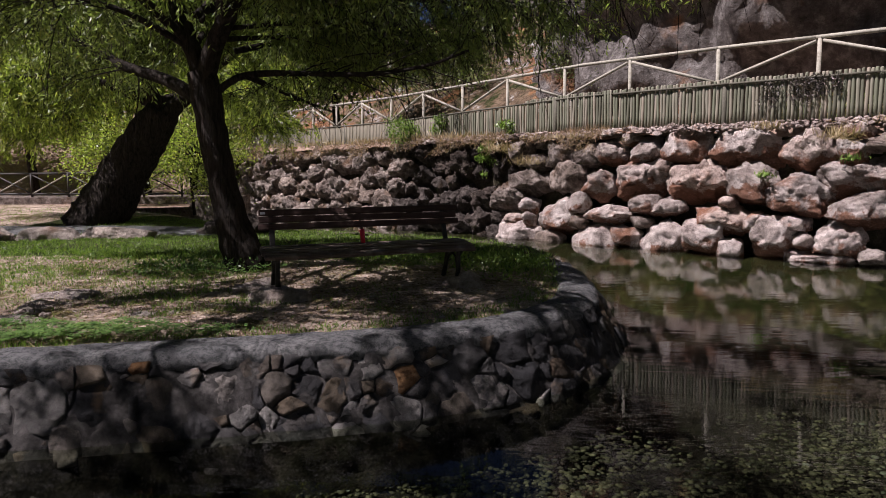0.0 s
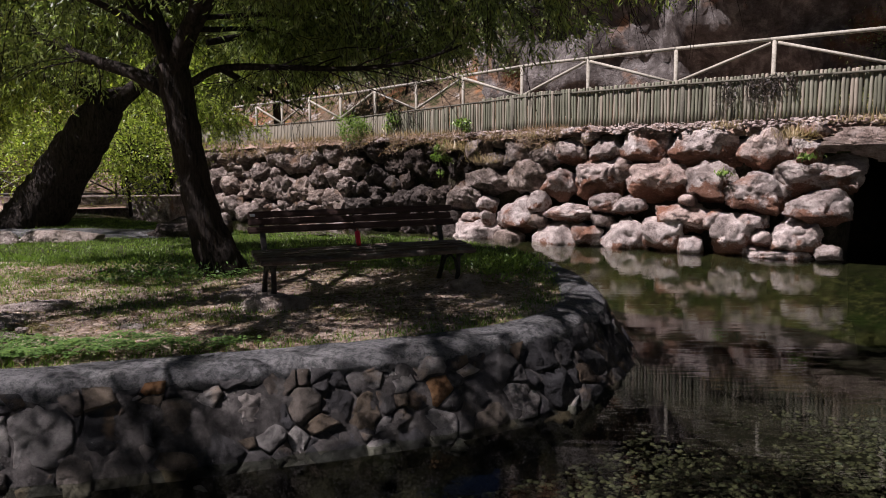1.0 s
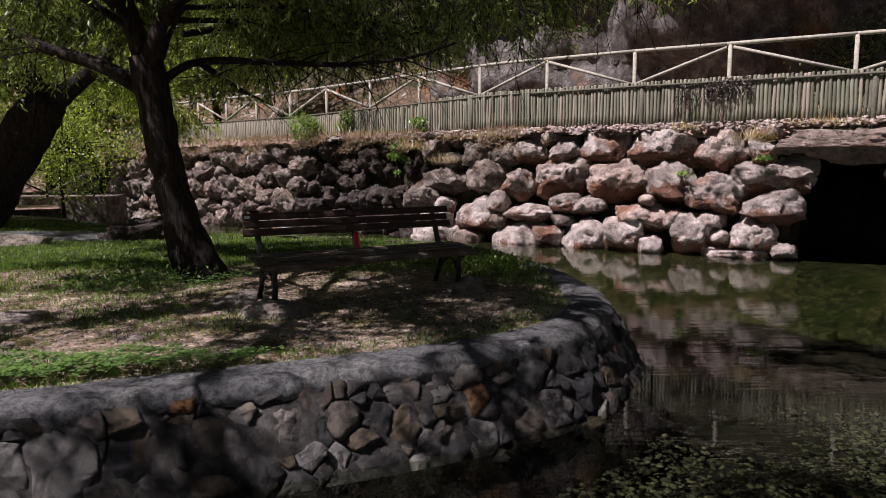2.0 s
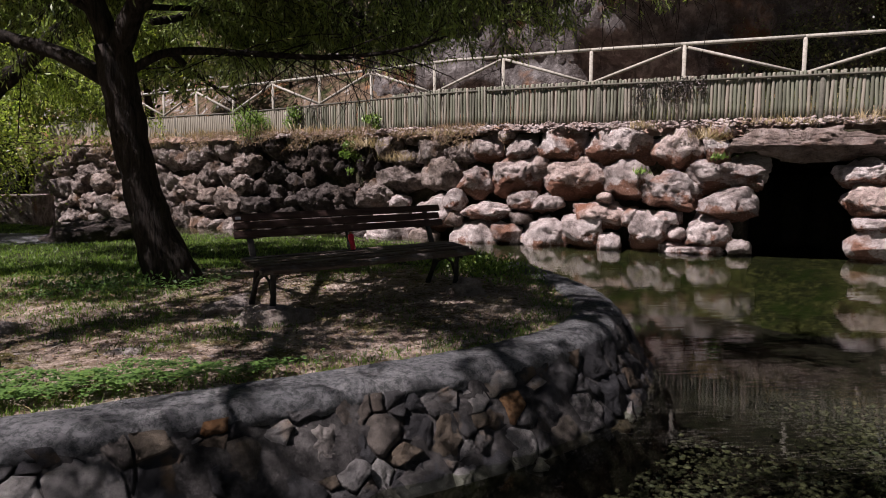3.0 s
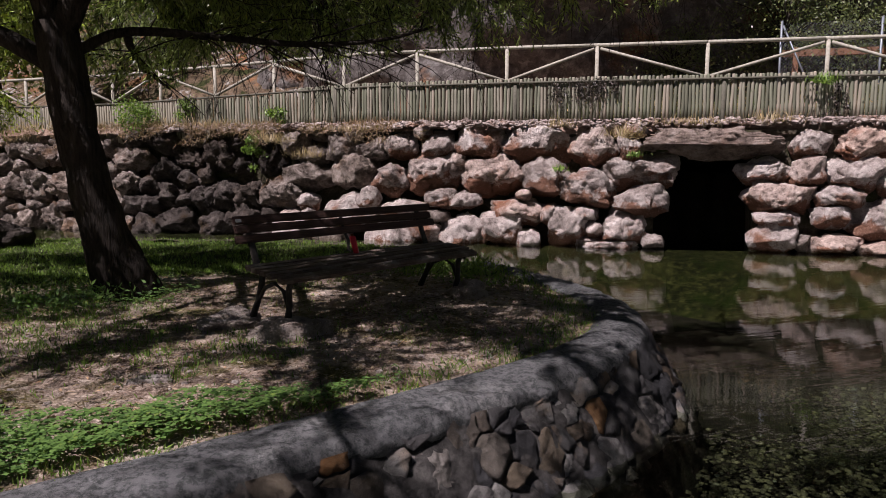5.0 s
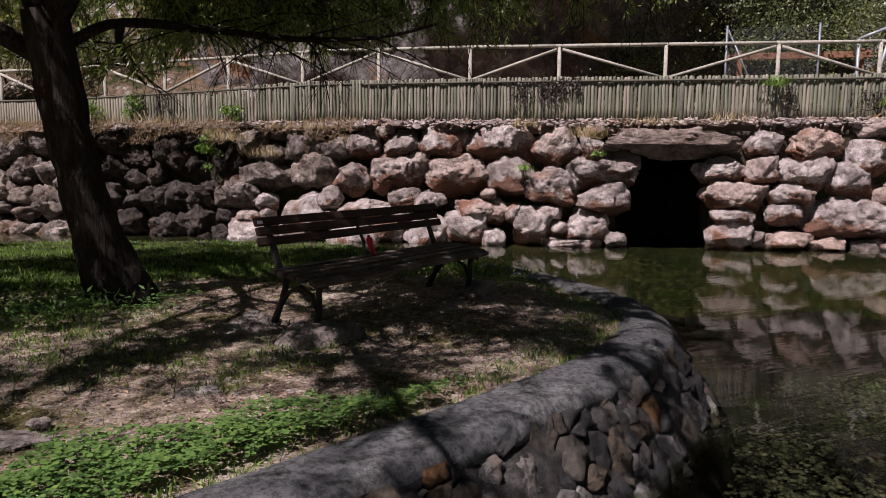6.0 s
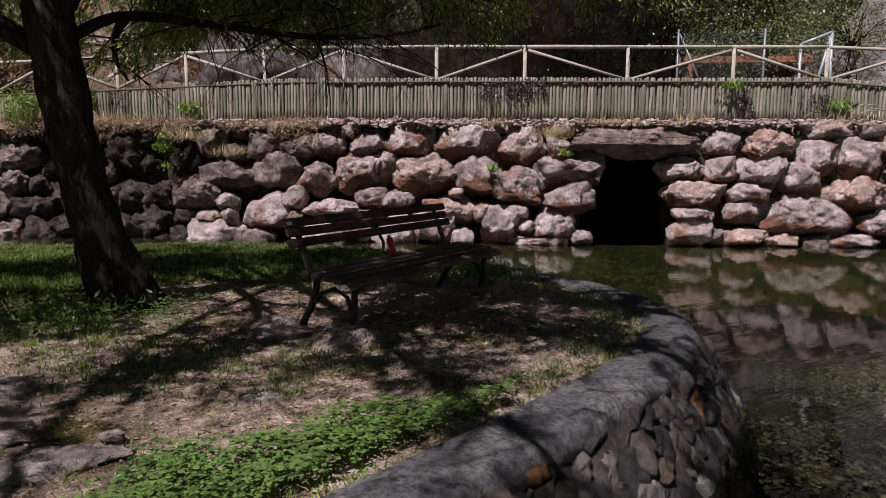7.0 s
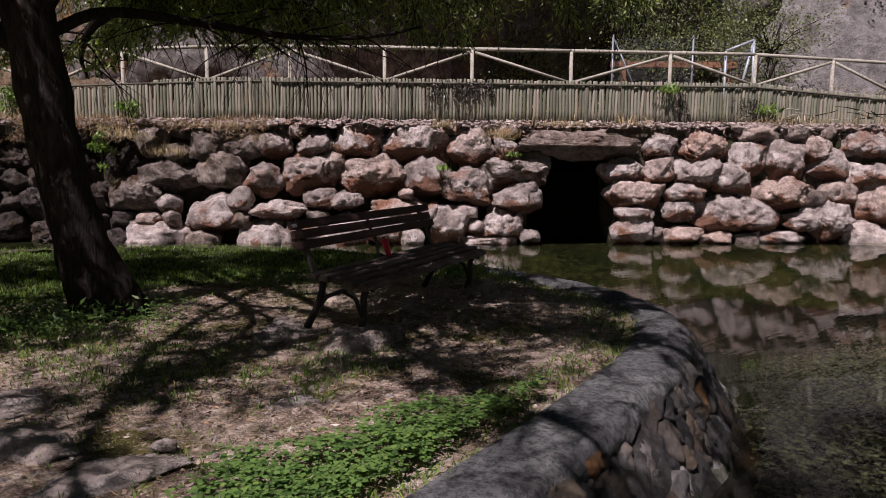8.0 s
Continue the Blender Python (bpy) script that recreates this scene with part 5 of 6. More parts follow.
# ---------------------------------------------------------------- far left: stream wall with an iron-dark timber railing
thing("quay_wall", mesh_from("quay_wall", *joined([prism([(-30, 19.7), (-8.6, 20.9), (-8.6, 22.4), (-30, 22.4)], -1.0, 0.32)]), M_BOULDER_SHADE, False), "low dark stone wall of the far path", "wall", kind="structure")
railing = tagged(new("railing"), "dark railing with crossed braces along the far path", "fence")


def quay(x):
    return 19.95 + (x + 30) * 1.2 / 21.4


QX = np.arange(-29, -8.8, 1.25)
bm = bmesh.new()
rod_bm(bm, (0, 0, 0), (0, 0, 0.8), 0.035, 8)
quay_post = from_bm("post", bm, M_IRON)
for x in QX:
    part("post", quay_post, railing, at=pose(x, quay(x), 0.3))
for a, b in zip(QX, QX[1:]):
    for z in (1.07, 0.42):
        bm = bmesh.new()
        rod_bm(bm, (a, quay(a), z), (b, quay(b), z), 0.032, 8)
        part("rail", from_bm("rail", bm, M_IRON), railing)
    for z0, z1 in ((0.42, 1.05), (1.05, 0.42)):
        bm = bmesh.new()
        rod_bm(bm, (a, quay(a), z0), (b, quay(b), z1), 0.024, 8)
        part("brace", from_bm("brace", bm, M_RAIL if z0 < z1 else M_IRON), railing)

# ---------------------------------------------------------------- on the terrace: wire fence, gate frame, timber beam
M_ZINC = plain("galvanised steel", (0.22, 0.24, 0.27), 0.5, 0.6)
wire_fence = tagged(new("wire_fence"), "chain-link fence on galvanised posts", "fence")
for q in (0.52, 2.57):
    bm = bmesh.new()
    rod_bm(bm, wall_at(q, 18.6, 1.9), wall_at(q, 18.6, 4.32), 0.03, 10)
    part("post", from_bm("post", bm, M_ZINC), wire_fence)
bm = bmesh.new()
rod_bm(bm, wall_at(0.55, 18.6, 4.2), wall_at(1.2, 18.3, 2.6), 0.022, 8)
part("stay", from_bm("stay", bm, M_ZINC), wire_fence)
vs, fs = [], []
for sign in (1, -1):
    for c in np.arange(-2.4, 4.6, 0.075):
        a0, a1 = max(0.0, c), min(2.05, c + 2.2)
        if a1 - a0 < 0.05:
            continue
        pts = [(a0, a0 - c), (a1, a1 - c)]
        for (x0, h0), (x1, h1) in [pts]:
            k = len(vs)
            uu = [(0.52 + (q if sign > 0 else 2.05 - q), 2.05 + h) for q, h in ((x0, h0), (x1, h1))]
            for uq, zq in uu:
                for dz in (-0.0018, 0.0018):
                    vs.append(tuple(wall_at(uq, 18.6, zq + dz)))
                vs.append(tuple(wall_at(uq, 18.603, zq)))
            fs += [(k, k + 3, k + 4, k + 1), (k + 1, k + 4, k + 5, k + 2), (k + 2, k + 5, k + 3, k)]
part("chain_link", mesh_from("chain_link", vs, fs, M_ZINC), wire_fence)
gate = tagged(new("gate_frame"), "pale bent tubular gate frame", "gate")
M_PALE = plain("pale blue painted tube", (0.36, 0.4, 0.45), 0.45, 0.2)
for a, b in (((3.42, 2.0), (3.42, 3.92)), ((3.42, 3.92), (4.12, 4.2)), ((4.12, 4.2), (4.17, 2.0)), ((4.1, 4.1), (3.75, 2.6))):
    bm = bmesh.new()
    rod_bm(bm, wall_at(a[0], 18.6, a[1]), wall_at(b[0], 18.6, b[1]), 0.035, 10)
    part("tube", from_bm("tube", bm, M_PALE), gate)
beam = tagged(new("timber_rail"), "reddish brown timber rail on short posts", "rail")
M_RED = plain("reddish timber", (0.28, 0.14, 0.08), 0.8, 0, 14, 0.4)
bm = bmesh.new()
box_bm(bm, 3.3, 0.08, 0.16, Matrix.Translation(wall_at(2.2, 18.95, 3.62)) @ Matrix.Rotation(math.atan2(D.y, D.x), 4, "Z"), 0.01)
part("beam", from_bm("beam", bm, M_RED, False), beam)
for q in (0.9, 3.6):
    bm = bmesh.new()
    box_bm(bm, 0.12, 0.12, 1.7, Matrix.Translation(wall_at(q, 18.95, 2.9)) @ Matrix.Rotation(math.atan2(D.y, D.x), 4, "Z"), 0.01)
    part("post", from_bm("post", bm, M_RED, False), beam)

# ---------------------------------------------------------------- plants on the wall and fence
def tuft(name, label, u, w, z, spread, height, count, seed, mat, hang=0.0, width=0.012):
    r = np.random.default_rng(seed)
    root = wall_at(u, w, z)
    pos = np.array(root) + r.normal(size=(count, 3)) * np.array([spread, spread, 0.02])
    way = r.normal(size=(count, 3)) * 0.5 + np.array([0, 0, 1.0 - 2 * hang])
    ob = tagged(new(name), label, "plant", "plants on the boulder wall")
    tagged(part("foliage", leaf_mesh("foliage", pos, way, height * r.uniform(0.5, 1.2, count), width, mat, seed, 0.6), ob), kind="stuff")
    return ob


for i, (u, w, z, s, h, n) in enumerate([(-2.75, 13.8, 1.55, 0.2, 0.28, 220), (-3.9, 13.7, 1.75, 0.2, 0.2, 120), (-1.6, 13.9, 1.78, 0.5, 0.16, 260), (-0.2, 14.0, 1.8, 0.3, 0.25, 140), (-9.8, 13.75, 1.5, 0.25, 0.3, 260),
                                         (-9.0, 13.75, 1.2, 0.25, 0.25, 180), (-11.5, 13.9, 1.85, 0.8, 0.22, 380), (-15.5, 13.8, 1.8, 1.2, 0.22, 500), (-18.5, 13.8, 1.75, 1.0, 0.2, 300), (-8.0, 13.8, 1.72, 0.5, 0.18, 220), (3.2, 14.3, 1.85, 0.7, 0.2, 260), (5.5, 14.5, 1.85, 0.6, 0.2, 200)]):
    tuft("dry_grass", "dry straw-coloured grass tuft on the wall", u, w, z, s, h, n, 300 + i, M_STRAW)
for i, (u, w, z, s, h, n) in enumerate([(-3.85, 13.62, 0.95, 0.07, 0.1, 70), (-2.5, 13.6, 1.22, 0.09, 0.1, 60), (0.65, 14.3, 2.5, 0.12, 0.18, 140), (2.7, 14.5, 2.1, 0.14, 0.22, 140)]):
    tuft("weed", "green weed growing from the wall", u, w, z, s, h, n, 330 + i, M_GRASS, 0.0, 0.03)
for i, (u, w, z, h, rr, n) in enumerate([(-13.3, 13.85, 1.75, 0.75, 0.5, 1500), (-12.2, 14.0, 1.9, 0.7, 0.3, 700), (-10.3, 13.62, 0.9, 1.1, 0.22, 900), (-9.9, 14.0, 1.85, 0.6, 0.25, 500), (5.9, 14.4, 1.85, 0.6, 0.4, 700)]):
    p = wall_at(u, w, z)
    bushy("wall_shrub", "yellow-green shrub on top of the boulder wall", "shrub", tuple(p), h, rr, 350 + i, n, 0.06, M_GRASS, 0.012, 0.05, "shrubs on the boulder wall")
M_DRYVINE = leaf_material("withered vine leaf", (0.035, 0.03, 0.028), (0.12, 0.1, 0.09), 0.15)
for i, (u, z, wd, ht, n) in enumerate([(-3.75, 2.42, 0.16, 0.42, 420), (-3.2, 2.45, 0.2, 0.32, 420), (0.85, 2.3, 0.1, 0.6, 260), (2.4, 2.2, 0.2, 0.4, 240), (-11.9, 2.3, 0.2, 0.5, 240)]):
    r = np.random.default_rng(370 + i)
    vine = tagged(new("vine"), "withered dark vine hanging over the palisade", "plant", "vines on the palisade")
    starts = [np.array(wall_at(u + r.normal(0, wd), fence_w(u) - 0.07, z + 0.2)) for _ in range(9)]
    lines = [[s, s + np.array([r.normal(0, 0.05), r.normal(0, 0.03), -ht * 0.5]), s + np.array([r.normal(0, 0.1), r.normal(0, 0.04), -ht * r.uniform(0.8, 1.2)])] for s in starts]
    tagged(part("branchwork", mesh_from("branchwork", *joined([tube(q, (0.006, 0.005, 0.003), 4) for q in lines]), M_BARK), vine), kind="stuff")
    pos = np.array([q[0] + (q[2] - q[0]) * r.uniform() + r.normal(0, 0.035, 3) for q in [lines[k] for k in r.integers(0, 9, n)]])
    way = r.normal(size=(n, 3)) + np.array([0, 0, -0.5])
    part("leaves", leaf_mesh("leaves", pos, way, 0.05 * r.uniform(0.6, 1.3, n), 0.03, M_DRYVINE, i), vine)

r = np.random.default_rng(54)
n = 15000
du = r.uniform(-22, -6.5, n)
df = r.uniform(0, 1, n)
ok = np.array([noise.noise(Vector((a * 1.1, b * 1.5, 6.0))) > -0.08 for a, b in zip(du, df)])
du, df = du[ok], df[ok]
pts = np.array([tuple(wall_at(a, fence_w(a) - 0.12 - 0.5 * b, 1.9 - 0.42 * b * b)) for a, b in zip(du, df)])
ways = r.normal(size=(len(pts), 3)) * 0.6 - np.array(N) * 0.5 * df[:, None] + np.array([0, 0, 0.55]) - np.array([0, 0, 1.0]) * df[:, None]
thing("wall_top_grass", leaf_mesh("wall_top_grass", pts, ways, 0.13 * r.uniform(0.4, 1.3, len(pts)), 0.011, M_HAY, 53, 0.6), "withered brown grass hanging over the wall top", "grass", kind="stuff")

r = np.random.default_rng(55)
su, sw = r.uniform(-4.5, 7.2, 190), r.uniform(0.3, 3.6, 190)
pts, ways = [], []
for q, o in zip(su, sw):
    p = wall_at(q, fence_w(q) + o, 0)
    z = terrace_z(q, fence_w(q) + o, p)
    tall = r.uniform(0.25, 0.7)
    m = 70
    pts.append(np.array([p.x, p.y, z]) + r.normal(size=(m, 3)) * np.array([0.16, 0.16, 0]) + np.array([0, 0, 1.0]) * r.uniform(0, tall, m)[:, None])
    ways.append(r.normal(size=(m, 3)) * 0.7 + np.array([0, 0, 0.6]))
pts, ways = np.concatenate(pts), np.concatenate(ways)
half = np.arange(len(pts)) // 70 % 3 == 0
thing("dry_scrub", leaf_mesh("dry_scrub", pts[half], ways[half], 0.075, 0.02, M_STRAW, 56), "low withered scrub on the terrace", "scrub", kind="stuff")
thing("green_scrub", leaf_mesh("green_scrub", pts[~half], ways[~half], 0.065, 0.026, M_SHRUB, 57), "low grey-green scrub on the terrace", "scrub", kind="stuff")

# ---------------------------------------------------------------- grass, clover, litter and pebbles
def zone(x, y):
    """How thickly grass grows at a place of the lawn."""
    n1 = noise.fractal(Vector((x * 0.75, y * 0.75, 8.0)), 1.0, 2.0, 4)
    d = 0.05 + 0.6 * smooth(0.12, 0.4, n1)
    d = max(d, 1.0 * smooth(8.6, 9.6, y))
    d = max(d, (0.35 + 0.65 * smooth(-0.15, 0.2, n1)) * smooth(-1.4, -2.8, x) * smooth(5.2, 6.4, y))
    ed = float(np.min(np.hypot(EDGE[::5, 0] - x, EDGE[::5, 1] - y)))
    d = max(d, 0.8 * smooth(0.75, 0.5, ed))
    if y < 7.6 and x > -0.9 and ed > 0.7:
        d *= 0.35
    d = max(d, 0.9 * smooth(1.0, 0.3, math.hypot(x - 1.0, y - 8.3)))
    d = max(d, 0.9 * smooth(1.1, 0.4, math.hypot(x + 2.7, y - 7.8)))
    d *= 0.25 + 0.75 * smooth(-0.15, 0.2, noise.noise(Vector((x * 5.5, y * 5.5, 1.0))))
    return d * (0.1 if 11.55 < y - 0.09 * (x + 8) < 12.75 and x < -4.1 else 1.0)


def scatter(count, x0, x1, y0, y1, seed, chance):
    r = np.random.default_rng(seed)
    out = []
    pts = np.stack([r.uniform(x0, x1, count), r.uniform(y0, y1, count)], 1)
    for x, y in pts:
        if r.uniform() < chance(x, y) and inside(LAWN_COARSE, x, y):
            out.append((x, y, lawn_z(x, y)))
    return np.array(out)


LAWN_COARSE = LAWN_POLY[::3] + LAWN_POLY[-2:]


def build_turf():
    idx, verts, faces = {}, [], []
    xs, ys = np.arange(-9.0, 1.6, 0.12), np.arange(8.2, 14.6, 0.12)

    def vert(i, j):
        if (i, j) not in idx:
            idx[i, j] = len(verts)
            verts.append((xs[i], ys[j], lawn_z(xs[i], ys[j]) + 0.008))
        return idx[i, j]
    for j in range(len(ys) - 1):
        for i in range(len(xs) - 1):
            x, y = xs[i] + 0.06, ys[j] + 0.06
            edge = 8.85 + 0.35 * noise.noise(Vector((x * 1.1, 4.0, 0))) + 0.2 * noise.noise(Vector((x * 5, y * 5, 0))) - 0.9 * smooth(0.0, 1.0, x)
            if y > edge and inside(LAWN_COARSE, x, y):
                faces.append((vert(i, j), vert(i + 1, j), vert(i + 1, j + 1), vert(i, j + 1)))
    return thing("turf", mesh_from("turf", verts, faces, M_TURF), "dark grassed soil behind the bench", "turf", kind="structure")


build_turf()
r = np.random.default_rng(21)
g = np.concatenate([scatter(170000, -6.5, 1.7, 3.3, 9.5, 1, zone), scatter(95000, -7.5, 1.5, 8.4, 14.3, 2, zone), scatter(9000, -14, -6.5, 6, 17, 3, lambda x, y: 0.8)])
way = r.normal(size=(len(g), 3)) * 0.45 + np.array([0, 0, 1.0])
tall = np.where(g[:, 1] > 8.8, 0.055, 0.045) * r.uniform(0.5, 1.4, len(g))
thing("grass", leaf_mesh("grass", g - np.array([0, 0, 0.005]), way, tall, np.where(g[:, 1] > 8.8, 0.01, 0.007), M_GRASS, 4, 0.8), "short patchy green grass blades", "grass", kind="stuff")
g = scatter(16000, -4.5, 1.6, 3.5, 9.0, 5, lambda x, y: 0.25 + 0.6 * zone(x, y))
way = r.normal(size=(len(g), 3)) * np.array([1, 1, 0.25]) + np.array([0, 0, 0.35])
thing("dry_blades", leaf_mesh("dry_blades", g, way, 0.06 * r.uniform(0.5, 1.4, len(g)), 0.005, M_STRAW, 6, 0.8), "withered straw-coloured grass blades", "grass", kind="stuff")


def clover_zone(x, y):
    ed = float(np.min(np.hypot(EDGE[::3, 0] - x, EDGE[::3, 1] - y)))
    if ed < 0.42:
        return 0.0
    wide = float(np.interp(x, (-3.4, -2.4, -1.6, -0.9, -0.3), (0.75, 0.95, 0.75, 0.5, 0.42)))
    return smooth(wide + 0.12, wide - 0.12, ed + 0.15 * noise.noise(Vector((x * 3, y * 3, 0)))) * smooth(-0.3, -1.2, x + 0.1 * y - 0.45)


c = np.concatenate([scatter(36000, -5.6, -0.2, 3.4, 5.6, 7, lambda x, y: clover_zone(x, y) * smooth(-5.5, -4.2, x + 0.5 * noise.noise(Vector((x * 2, y * 2, 7))))), scatter(1500, -3.2, -1.6, 7.2, 8.4, 8, lambda x, y: 0.5)])
leaves, ways = [], []
for p in c:
    h = r.uniform(0.015, 0.06) + 0.06 * max(0.0, 0.5 + noise.noise(Vector((p[0] * 5, p[1] * 5, 2))))
    top = p + np.array([r.normal(0, 0.012), r.normal(0, 0.012), h])
    a = r.uniform(0, 6.28)
    for k in range(3):
        leaves.append(top)
        ways.append((math.cos(a + 2.1 * k), math.sin(a + 2.1 * k), r.uniform(-0.25, 0.3)))
leaves, ways = np.array(leaves), np.array(ways)
side = np.cross(ways, np.array([0, 0, 1.0]))
side /= np.linalg.norm(side, axis=1, keepdims=True)
ways = ways / np.linalg.norm(ways, axis=1, keepdims=True)
sz = r.uniform(0.011, 0.03, len(leaves))[:, None]
lift = np.array([0, 0, 1.0]) * sz * 0.15
cv = np.stack([leaves, leaves + ways * sz * 0.55 + side * sz * 0.42 + lift, leaves + ways * sz * 0.95 + side * sz * 0.3, leaves + ways * sz * 0.85, leaves + ways * sz * 0.95 - side * sz * 0.3, leaves + ways * sz * 0.55 - side * sz * 0.42 + lift], 1).reshape(-1, 3)
thing("clover", mesh_from("clover", cv, np.arange(len(cv)).reshape(-1, 6), M_CLOVER, False), "low dense clover patch beside the coping", "clover", kind="stuff")

g = scatter(2600, -3.9, -1.7, 7.0, 8.6, 31, lambda x, y: 0.9 * smooth(0.75, 0.25, math.hypot((x + 2.75) * 0.8, y - 7.75)))
way = r.normal(size=(len(g), 3)) * np.array([0.8, 0.8, 0.4]) + np.array([0, 0, 0.6])
thing("trunk_weeds", leaf_mesh("trunk_weeds", g + np.array([0, 0, 1.0]) * r.uniform(0, 0.16, len(g))[:, None], way, 0.06 * r.uniform(0.5, 1.3, len(g)), 0.022, M_CLOVER, 32), "leafy weeds round the willow's foot", "weeds", kind="stuff")

g = scatter(9000, -0.4, 1.5, 7.0, 9.2, 41, lambda x, y: 0.9 * smooth(0.95, 0.35, math.hypot((x - 0.85) * 1.1, (y - 8.1) * 0.8)) * smooth(-0.25, 0.2, noise.noise(Vector((x * 4, y * 4, 9.0)))))
way = r.normal(size=(len(g), 3)) * np.array([0.7, 0.7, 0.4]) + np.array([0, 0, 0.8])
thing("bank_weeds", leaf_mesh("bank_weeds", g + np.array([0, 0, 1.0]) * r.uniform(0, 0.13, len(g))[:, None], way, 0.06 * r.uniform(0.5, 1.4, len(g)), 0.016, M_GRASS, 42), "lush green weeds on the bank beside the bench", "weeds", kind="stuff")

g = scatter(15000, -5, 1.6, 3.5, 9.0, 9, lambda x, y: 0.8)
way = r.normal(size=(len(g), 3)) * np.array([1, 1, 0.12])
thing("leaf_litter", leaf_mesh("leaf_litter", g + np.array([0, 0, 0.008]), way, 0.036 * r.uniform(0.4, 1.4, len(g)), 0.012, M_LITTER, 10), "scattered narrow fallen leaves", "leaves", kind="stuff")


def many_rocks(places, sizes, seed, mat, name, label, category, squash=0.6):
    """Numberless small stones as one mesh."""
    r = np.random.default_rng(seed)
    kinds = [rock((1, 1, squash), seed + i, 2 if len(places) < 4000 else 1, 9, 5.0, 0.05, (0.55, 0.95)) for i in range(7)]
    vs, fs, n = [], [], 0
    for p, s in zip(places, sizes):
        v, f = kinds[r.integers(0, 7)]
        a = r.uniform(0, 6.28)
        ca, sa = math.cos(a), math.sin(a)
        m = np.array([[ca, -sa, 0], [sa, ca, 0], [0, 0, 1]])
        vs.append((v * np.array([1, r.uniform(0.6, 1), r.uniform(0.7, 1.2)])) @ m.T * s + p)
        fs.append(f + n)
        n += len(v)
    return thing(name, mesh_from(name, np.concatenate(vs), np.concatenate(fs), mat, False), label, category, kind="stuff")


g = scatter(2600, -5, 1.6, 3.6, 9.0, 12, lambda x, y: 0.7)
many_rocks(g, 0.01 + 0.045 * r.uniform(0, 1, len(g)) ** 2.5, 13, M_FIELD, "gravel", "small pale stones strewn on the earth", "gravel")
px = np.stack([r.uniform(-2.0, 7.5, 40000), r.uniform(0.4, 6.2, 40000), np.full(40000, -0.82)], 1)
ok = np.array([min(x + 2.0, 7.5 - x, y - 0.4, 6.2 - y) + 1.3 * noise.noise(Vector((x * 0.7, y * 0.7, 0))) + r.uniform(-0.3, 0.3) > 0.55 and not inside(LAWN_COARSE, x, y) for x, y in px[:, :2]])
px = px[ok]
many_rocks(px + np.array([0, 0, 0.02]), 0.02 + 0.042 * r.uniform(0, 1, len(px)) ** 1.4, 14, M_PEBBLE, "bed_pebbles", "mossy green pebbles on the stream bed", "pebbles", 0.42)

# ---------------------------------------------------------------- rubble along the top of the boulder wall
RUBBLE = [mesh_from("rubble_stone", *rock((1, 0.8, 0.5), 800 + i, 3, 14, 7.0, 0.06, (0.55, 0.98)), M_RUBBLE, False) for i in range(8)]
laid = 0
while laid < 290:
    u = rng.uniform(-13.0, 5.8)
    if -2.6 < u < 0.2 and rng.uniform() < 0.6:
        continue
    s = rng.uniform(0.08, 0.24)
    f = rng.uniform()
    w = fence_w(u) - 0.06 - 0.22 * f
    p = wall_at(u, w, 1.88 - 0.09 * f + rng.uniform(-0.03, 0.03))
    part("rubble_stone", RUBBLE[laid % 8], boulder_wall, at=Matrix.Translation(p) @ pose(0, 0, 0, rng.uniform(-20, 20), rng.uniform(-20, 20), rng.uniform(0, 360)) @ Matrix.Diagonal((s, s, s, 1)))
    laid += 1

r = np.random.default_rng(66)
su, sf = r.uniform(-13.0, 7.0, 2200), r.uniform(0, 1, 2200)
chips = np.array([tuple(wall_at(q, fence_w(q) - 0.05 - 0.25 * f, 1.875 - 0.1 * f * f + h)) for q, f, h in zip(su, sf, r.uniform(-0.02, 0.05, 2200))])
many_rocks(chips, 0.03 + 0.09 * r.uniform(0, 1, len(chips)) ** 1.6, 67, M_RUBBLE, "rubble_chips", "pale stone chips strewn along the wall top", "rubble", 0.5)

branches = tagged(new("branch_pile"), "heap of dry dead branches on the wall", "branches")
r = np.random.default_rng(77)
for i in range(26):
    u0 = r.uniform(2.4, 5.6)
    a = np.array(wall_at(u0, fence_w(u0) - r.uniform(0.12, 0.5), 1.95 + r.uniform(0, 0.22)))
    d = np.array(D * r.uniform(-0.6, 0.6) + N * r.uniform(-0.25, 0.15)) + np.array([0, 0, r.uniform(-0.15, 0.12)])
    part("branch", mesh_from("branch", *tube([a, a + d * 0.5 + r.normal(0, 0.04, 3), a + d], (0.012, 0.01, 0.005), 5, 0.2, i), M_BARK if i % 3 else M_RAIL), branches)

# ---------------------------------------------------------------- stones of the bank wall
M_BROWN = rock_material("brown wall stone", (0.07, 0.04, 0.02), (0.2, 0.115, 0.055), (0.3, 0.2, 0.11), (0.26, 0.13, 0.05), 0.5, 2.0)
M_PALE_STONE = rock_material("pale wall stone", (0.09, 0.087, 0.083), (0.23, 0.22, 0.21), (0.38, 0.37, 0.355), (0.22, 0.19, 0.15), 0.66, 2.0)
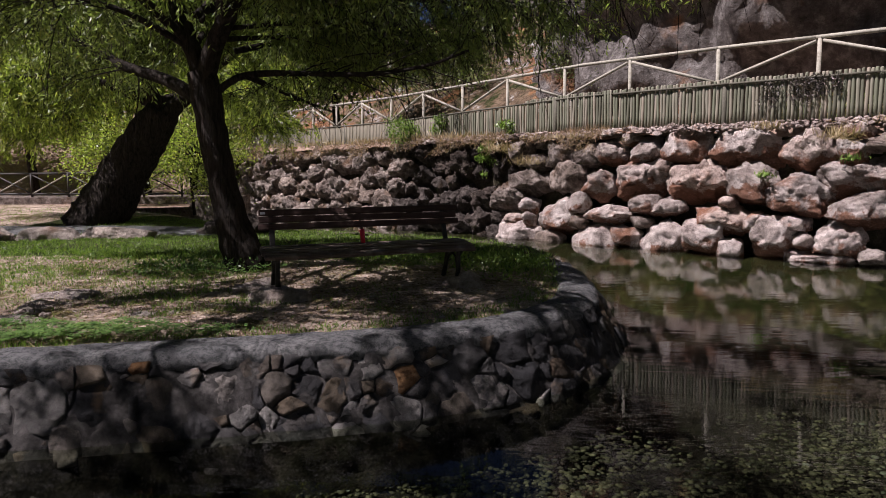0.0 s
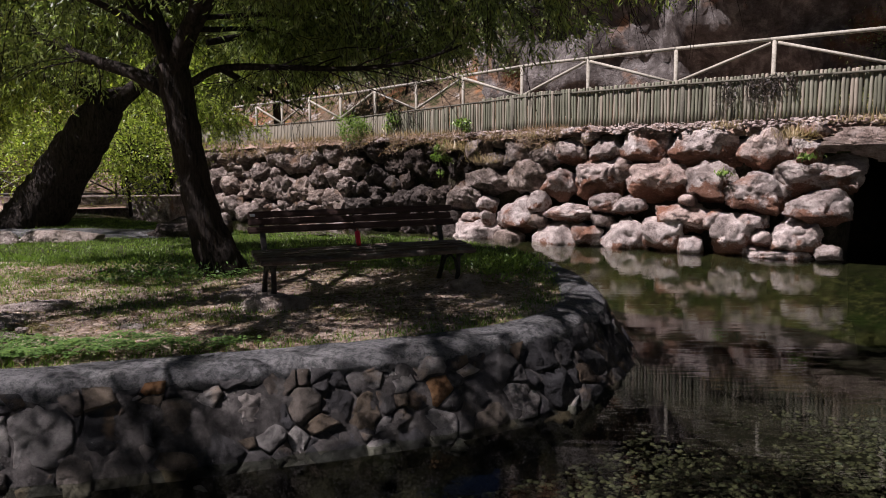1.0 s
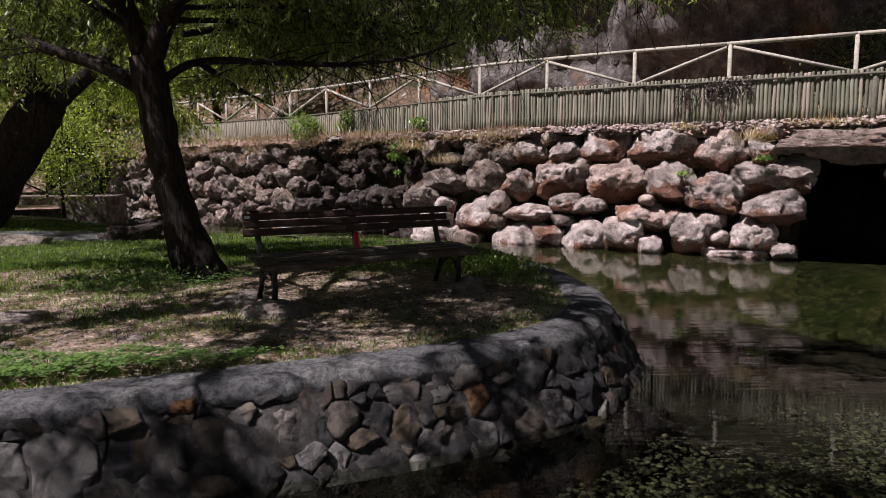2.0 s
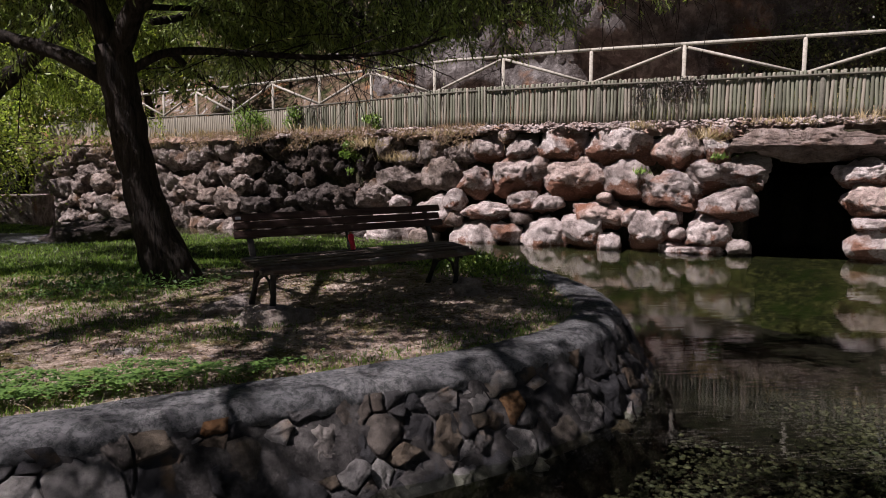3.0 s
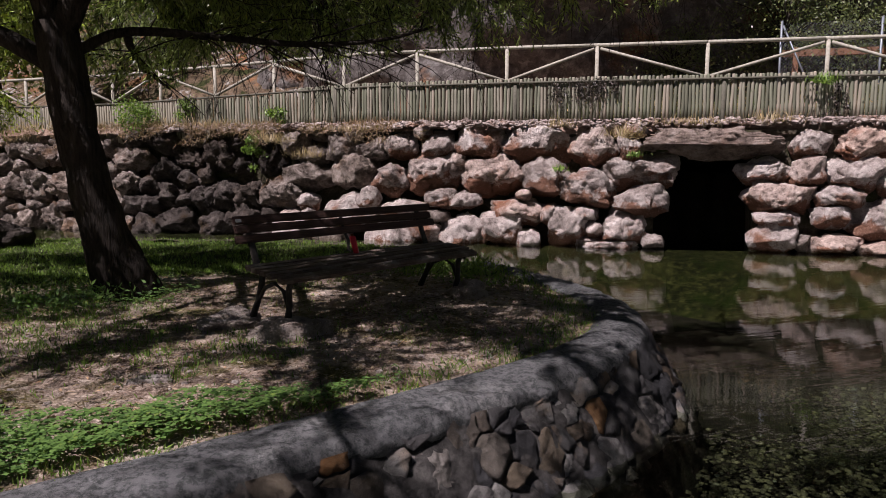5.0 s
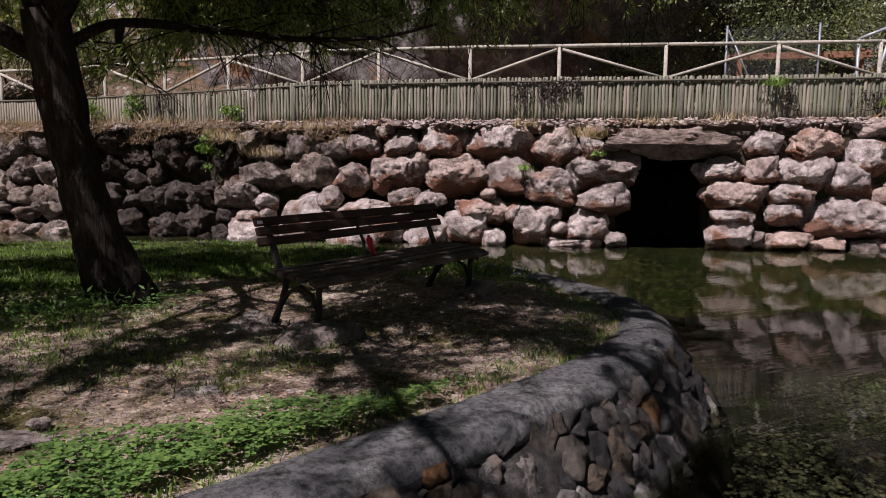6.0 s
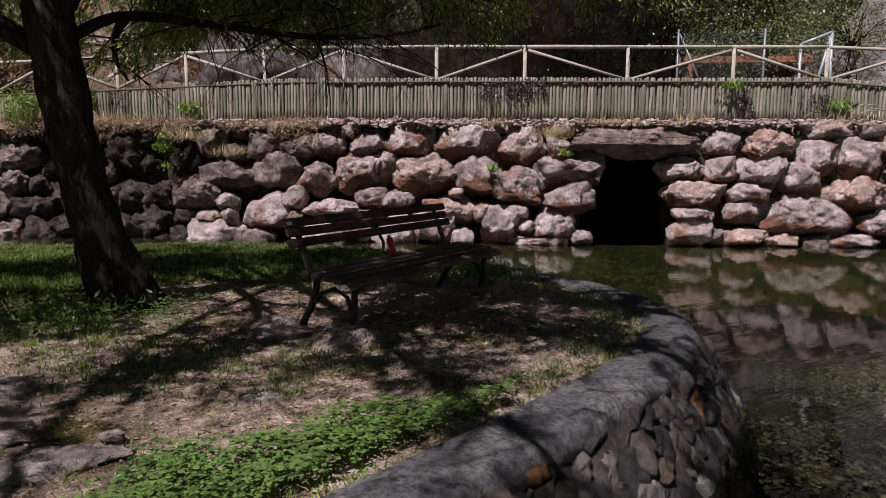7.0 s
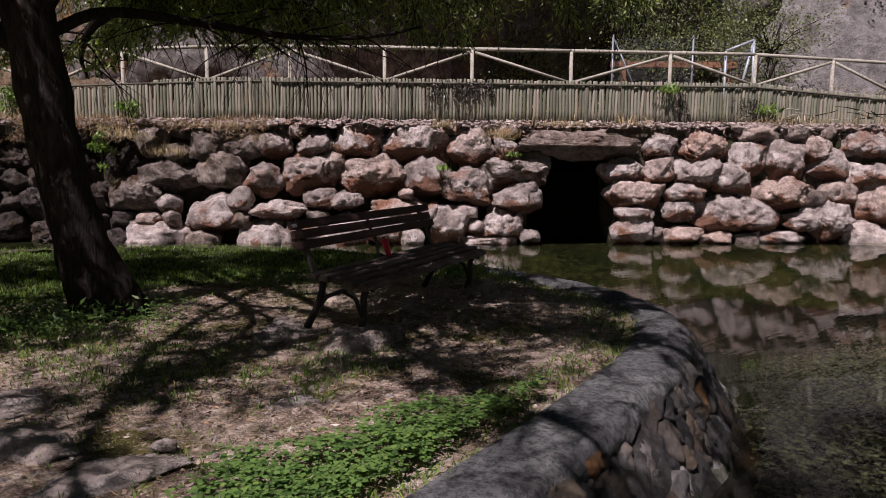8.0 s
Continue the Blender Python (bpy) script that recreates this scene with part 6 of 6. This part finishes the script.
# stones that stand out: along, down the slope, half size
MAIN = [(13.56, 0.2, 0.17), (12.5, 0.22, 0.19), (12.86, 0.24, 0.16), (13.2, 0.26, 0.14), (12.5, 0.03, 0.07), (12.78, 0.04, 0.08), (13.02, 0.03, 0.06), (13.2, 0.1, 0.07), (13.38, 0.46, 0.14), (13.74, 0.48, 0.08),
        (12.9, 0.48, 0.13), (12.5, 0.52, 0.13), (13.9, 0.2, 0.12), (14.1, 0.1, 0.07), (13.98, 0.03, 0.05), (14.46, 0.12, 0.1), (14.7, 0.2, 0.09), (14.94, 0.28, 0.12), (15.24, 0.38, 0.14), (15.18, 0.1, 0.12),
        (14.88, 0.04, 0.07), (15.74, 0.14, 0.12), (14.66, 0.45, 0.12), (16.6, 0.5, 0.13), (14.46, 0.36, 0.06), (14.22, 0.3, 0.11)]
SPECIAL = {16: M_BROWN, 6: M_BROWN, 18: M_PALE_STONE, 0: M_PALE_STONE, 4: M_PALE_STONE}
seeds = list(MAIN)
for radius, count in ((0.17, 260), (0.13, 500), (0.095, 700), (0.065, 900), (0.045, 500)):
    for _ in range(count):
        s, v = rng.uniform(9.4, 20.2), rng.uniform(0.0, 0.6)
        q = radius * rng.uniform(0.85, 1.15)
        if all((s - a) ** 2 + (v - b) ** 2 > (0.7 * (q + c)) ** 2 for a, b, c in seeds):
            seeds.append((s, v, q))


def warp(q):
    return (q[0] + 0.06 * noise.noise(Vector((q[0] * 3.2, q[1] * 3.2, 0))) + 0.03 * noise.noise(Vector((q[0] * 8, q[1] * 8, 7))) + 0.013 * noise.noise(Vector((q[0] * 24, q[1] * 24, 5))),
            q[1] + 0.04 * noise.noise(Vector((q[0] * 3.2, q[1] * 3.2, 20))) + 0.03 * noise.noise(Vector((q[0] * 8, q[1] * 8, 27))) + 0.013 * noise.noise(Vector((q[0] * 24, q[1] * 24, 25))))


for i, poly in power_cells(seeds, (9.2, -0.01), (20.4, 0.6), 0.006):
    s0, v0, rad = seeds[i]
    r = np.random.default_rng(900 + i)
    rim = []
    for a, b in zip(poly, poly[1:] + poly[:1]):
        a, b = np.array(a), np.array(b)
        m = max(1, int(np.linalg.norm(b - a) / 0.035))
        rim += [a + (b - a) * j / m for j in range(m)]
    if len(rim) < 4:
        continue
    k, rim = len(rim), np.array(rim)
    mid = rim.mean(0)
    bulge = 0.016 + (0.006 + 0.07 * rad) * r.uniform(0.0, 2.0)
    planes = [(r.normal(0, 0.18, 2), r.uniform(0.0, 0.025)) for _ in range(4)]
    c3 = batter_point(*warp(mid))
    rings = ((1.0, -0.03), (0.99, 0.7), (0.955, 0.98), (0.75, 1.0), (0.45, 1.0)) if rad > 0.07 else ((1.0, -0.03), (0.985, 0.7), (0.9, 1.0))
    vs = []
    for shrink, lift in rings + ((0.0, 1.05),):
        for q in rim if shrink else [mid]:
            d = (q - mid) * shrink
            p = warp(mid + d)
            h = lift * bulge if lift > 0 else lift
            if lift > 0:
                h += min(float(d @ tk) + ck for tk, ck in planes) + 0.034 * (0.7 * noise.noise(Vector((p[0] * 11, p[1] * 11, i * 2.1))) + 0.5 * noise.noise(Vector((p[0] * 28, p[1] * 28, i))))
            vs.append(batter_point(p[0], p[1], h) - c3)
    n = len(rings)
    fs = [(a * k + j, a * k + (j + 1) % k, (a + 1) * k + (j + 1) % k, (a + 1) * k + j) for a in range(n - 1) for j in range(k)]
    fs += [((n - 1) * k + j, (n - 1) * k + (j + 1) % k, n * k) for j in range(k)]
    bm = bmesh.new()
    bv = [bm.verts.new(v) for v in vs]
    for f in fs:
        bm.faces.new([bv[j] for j in f])
    part("stone", from_bm("stone", bm, SPECIAL.get(i, M_MASONRY)), bank_wall, at=Matrix.Translation(c3))
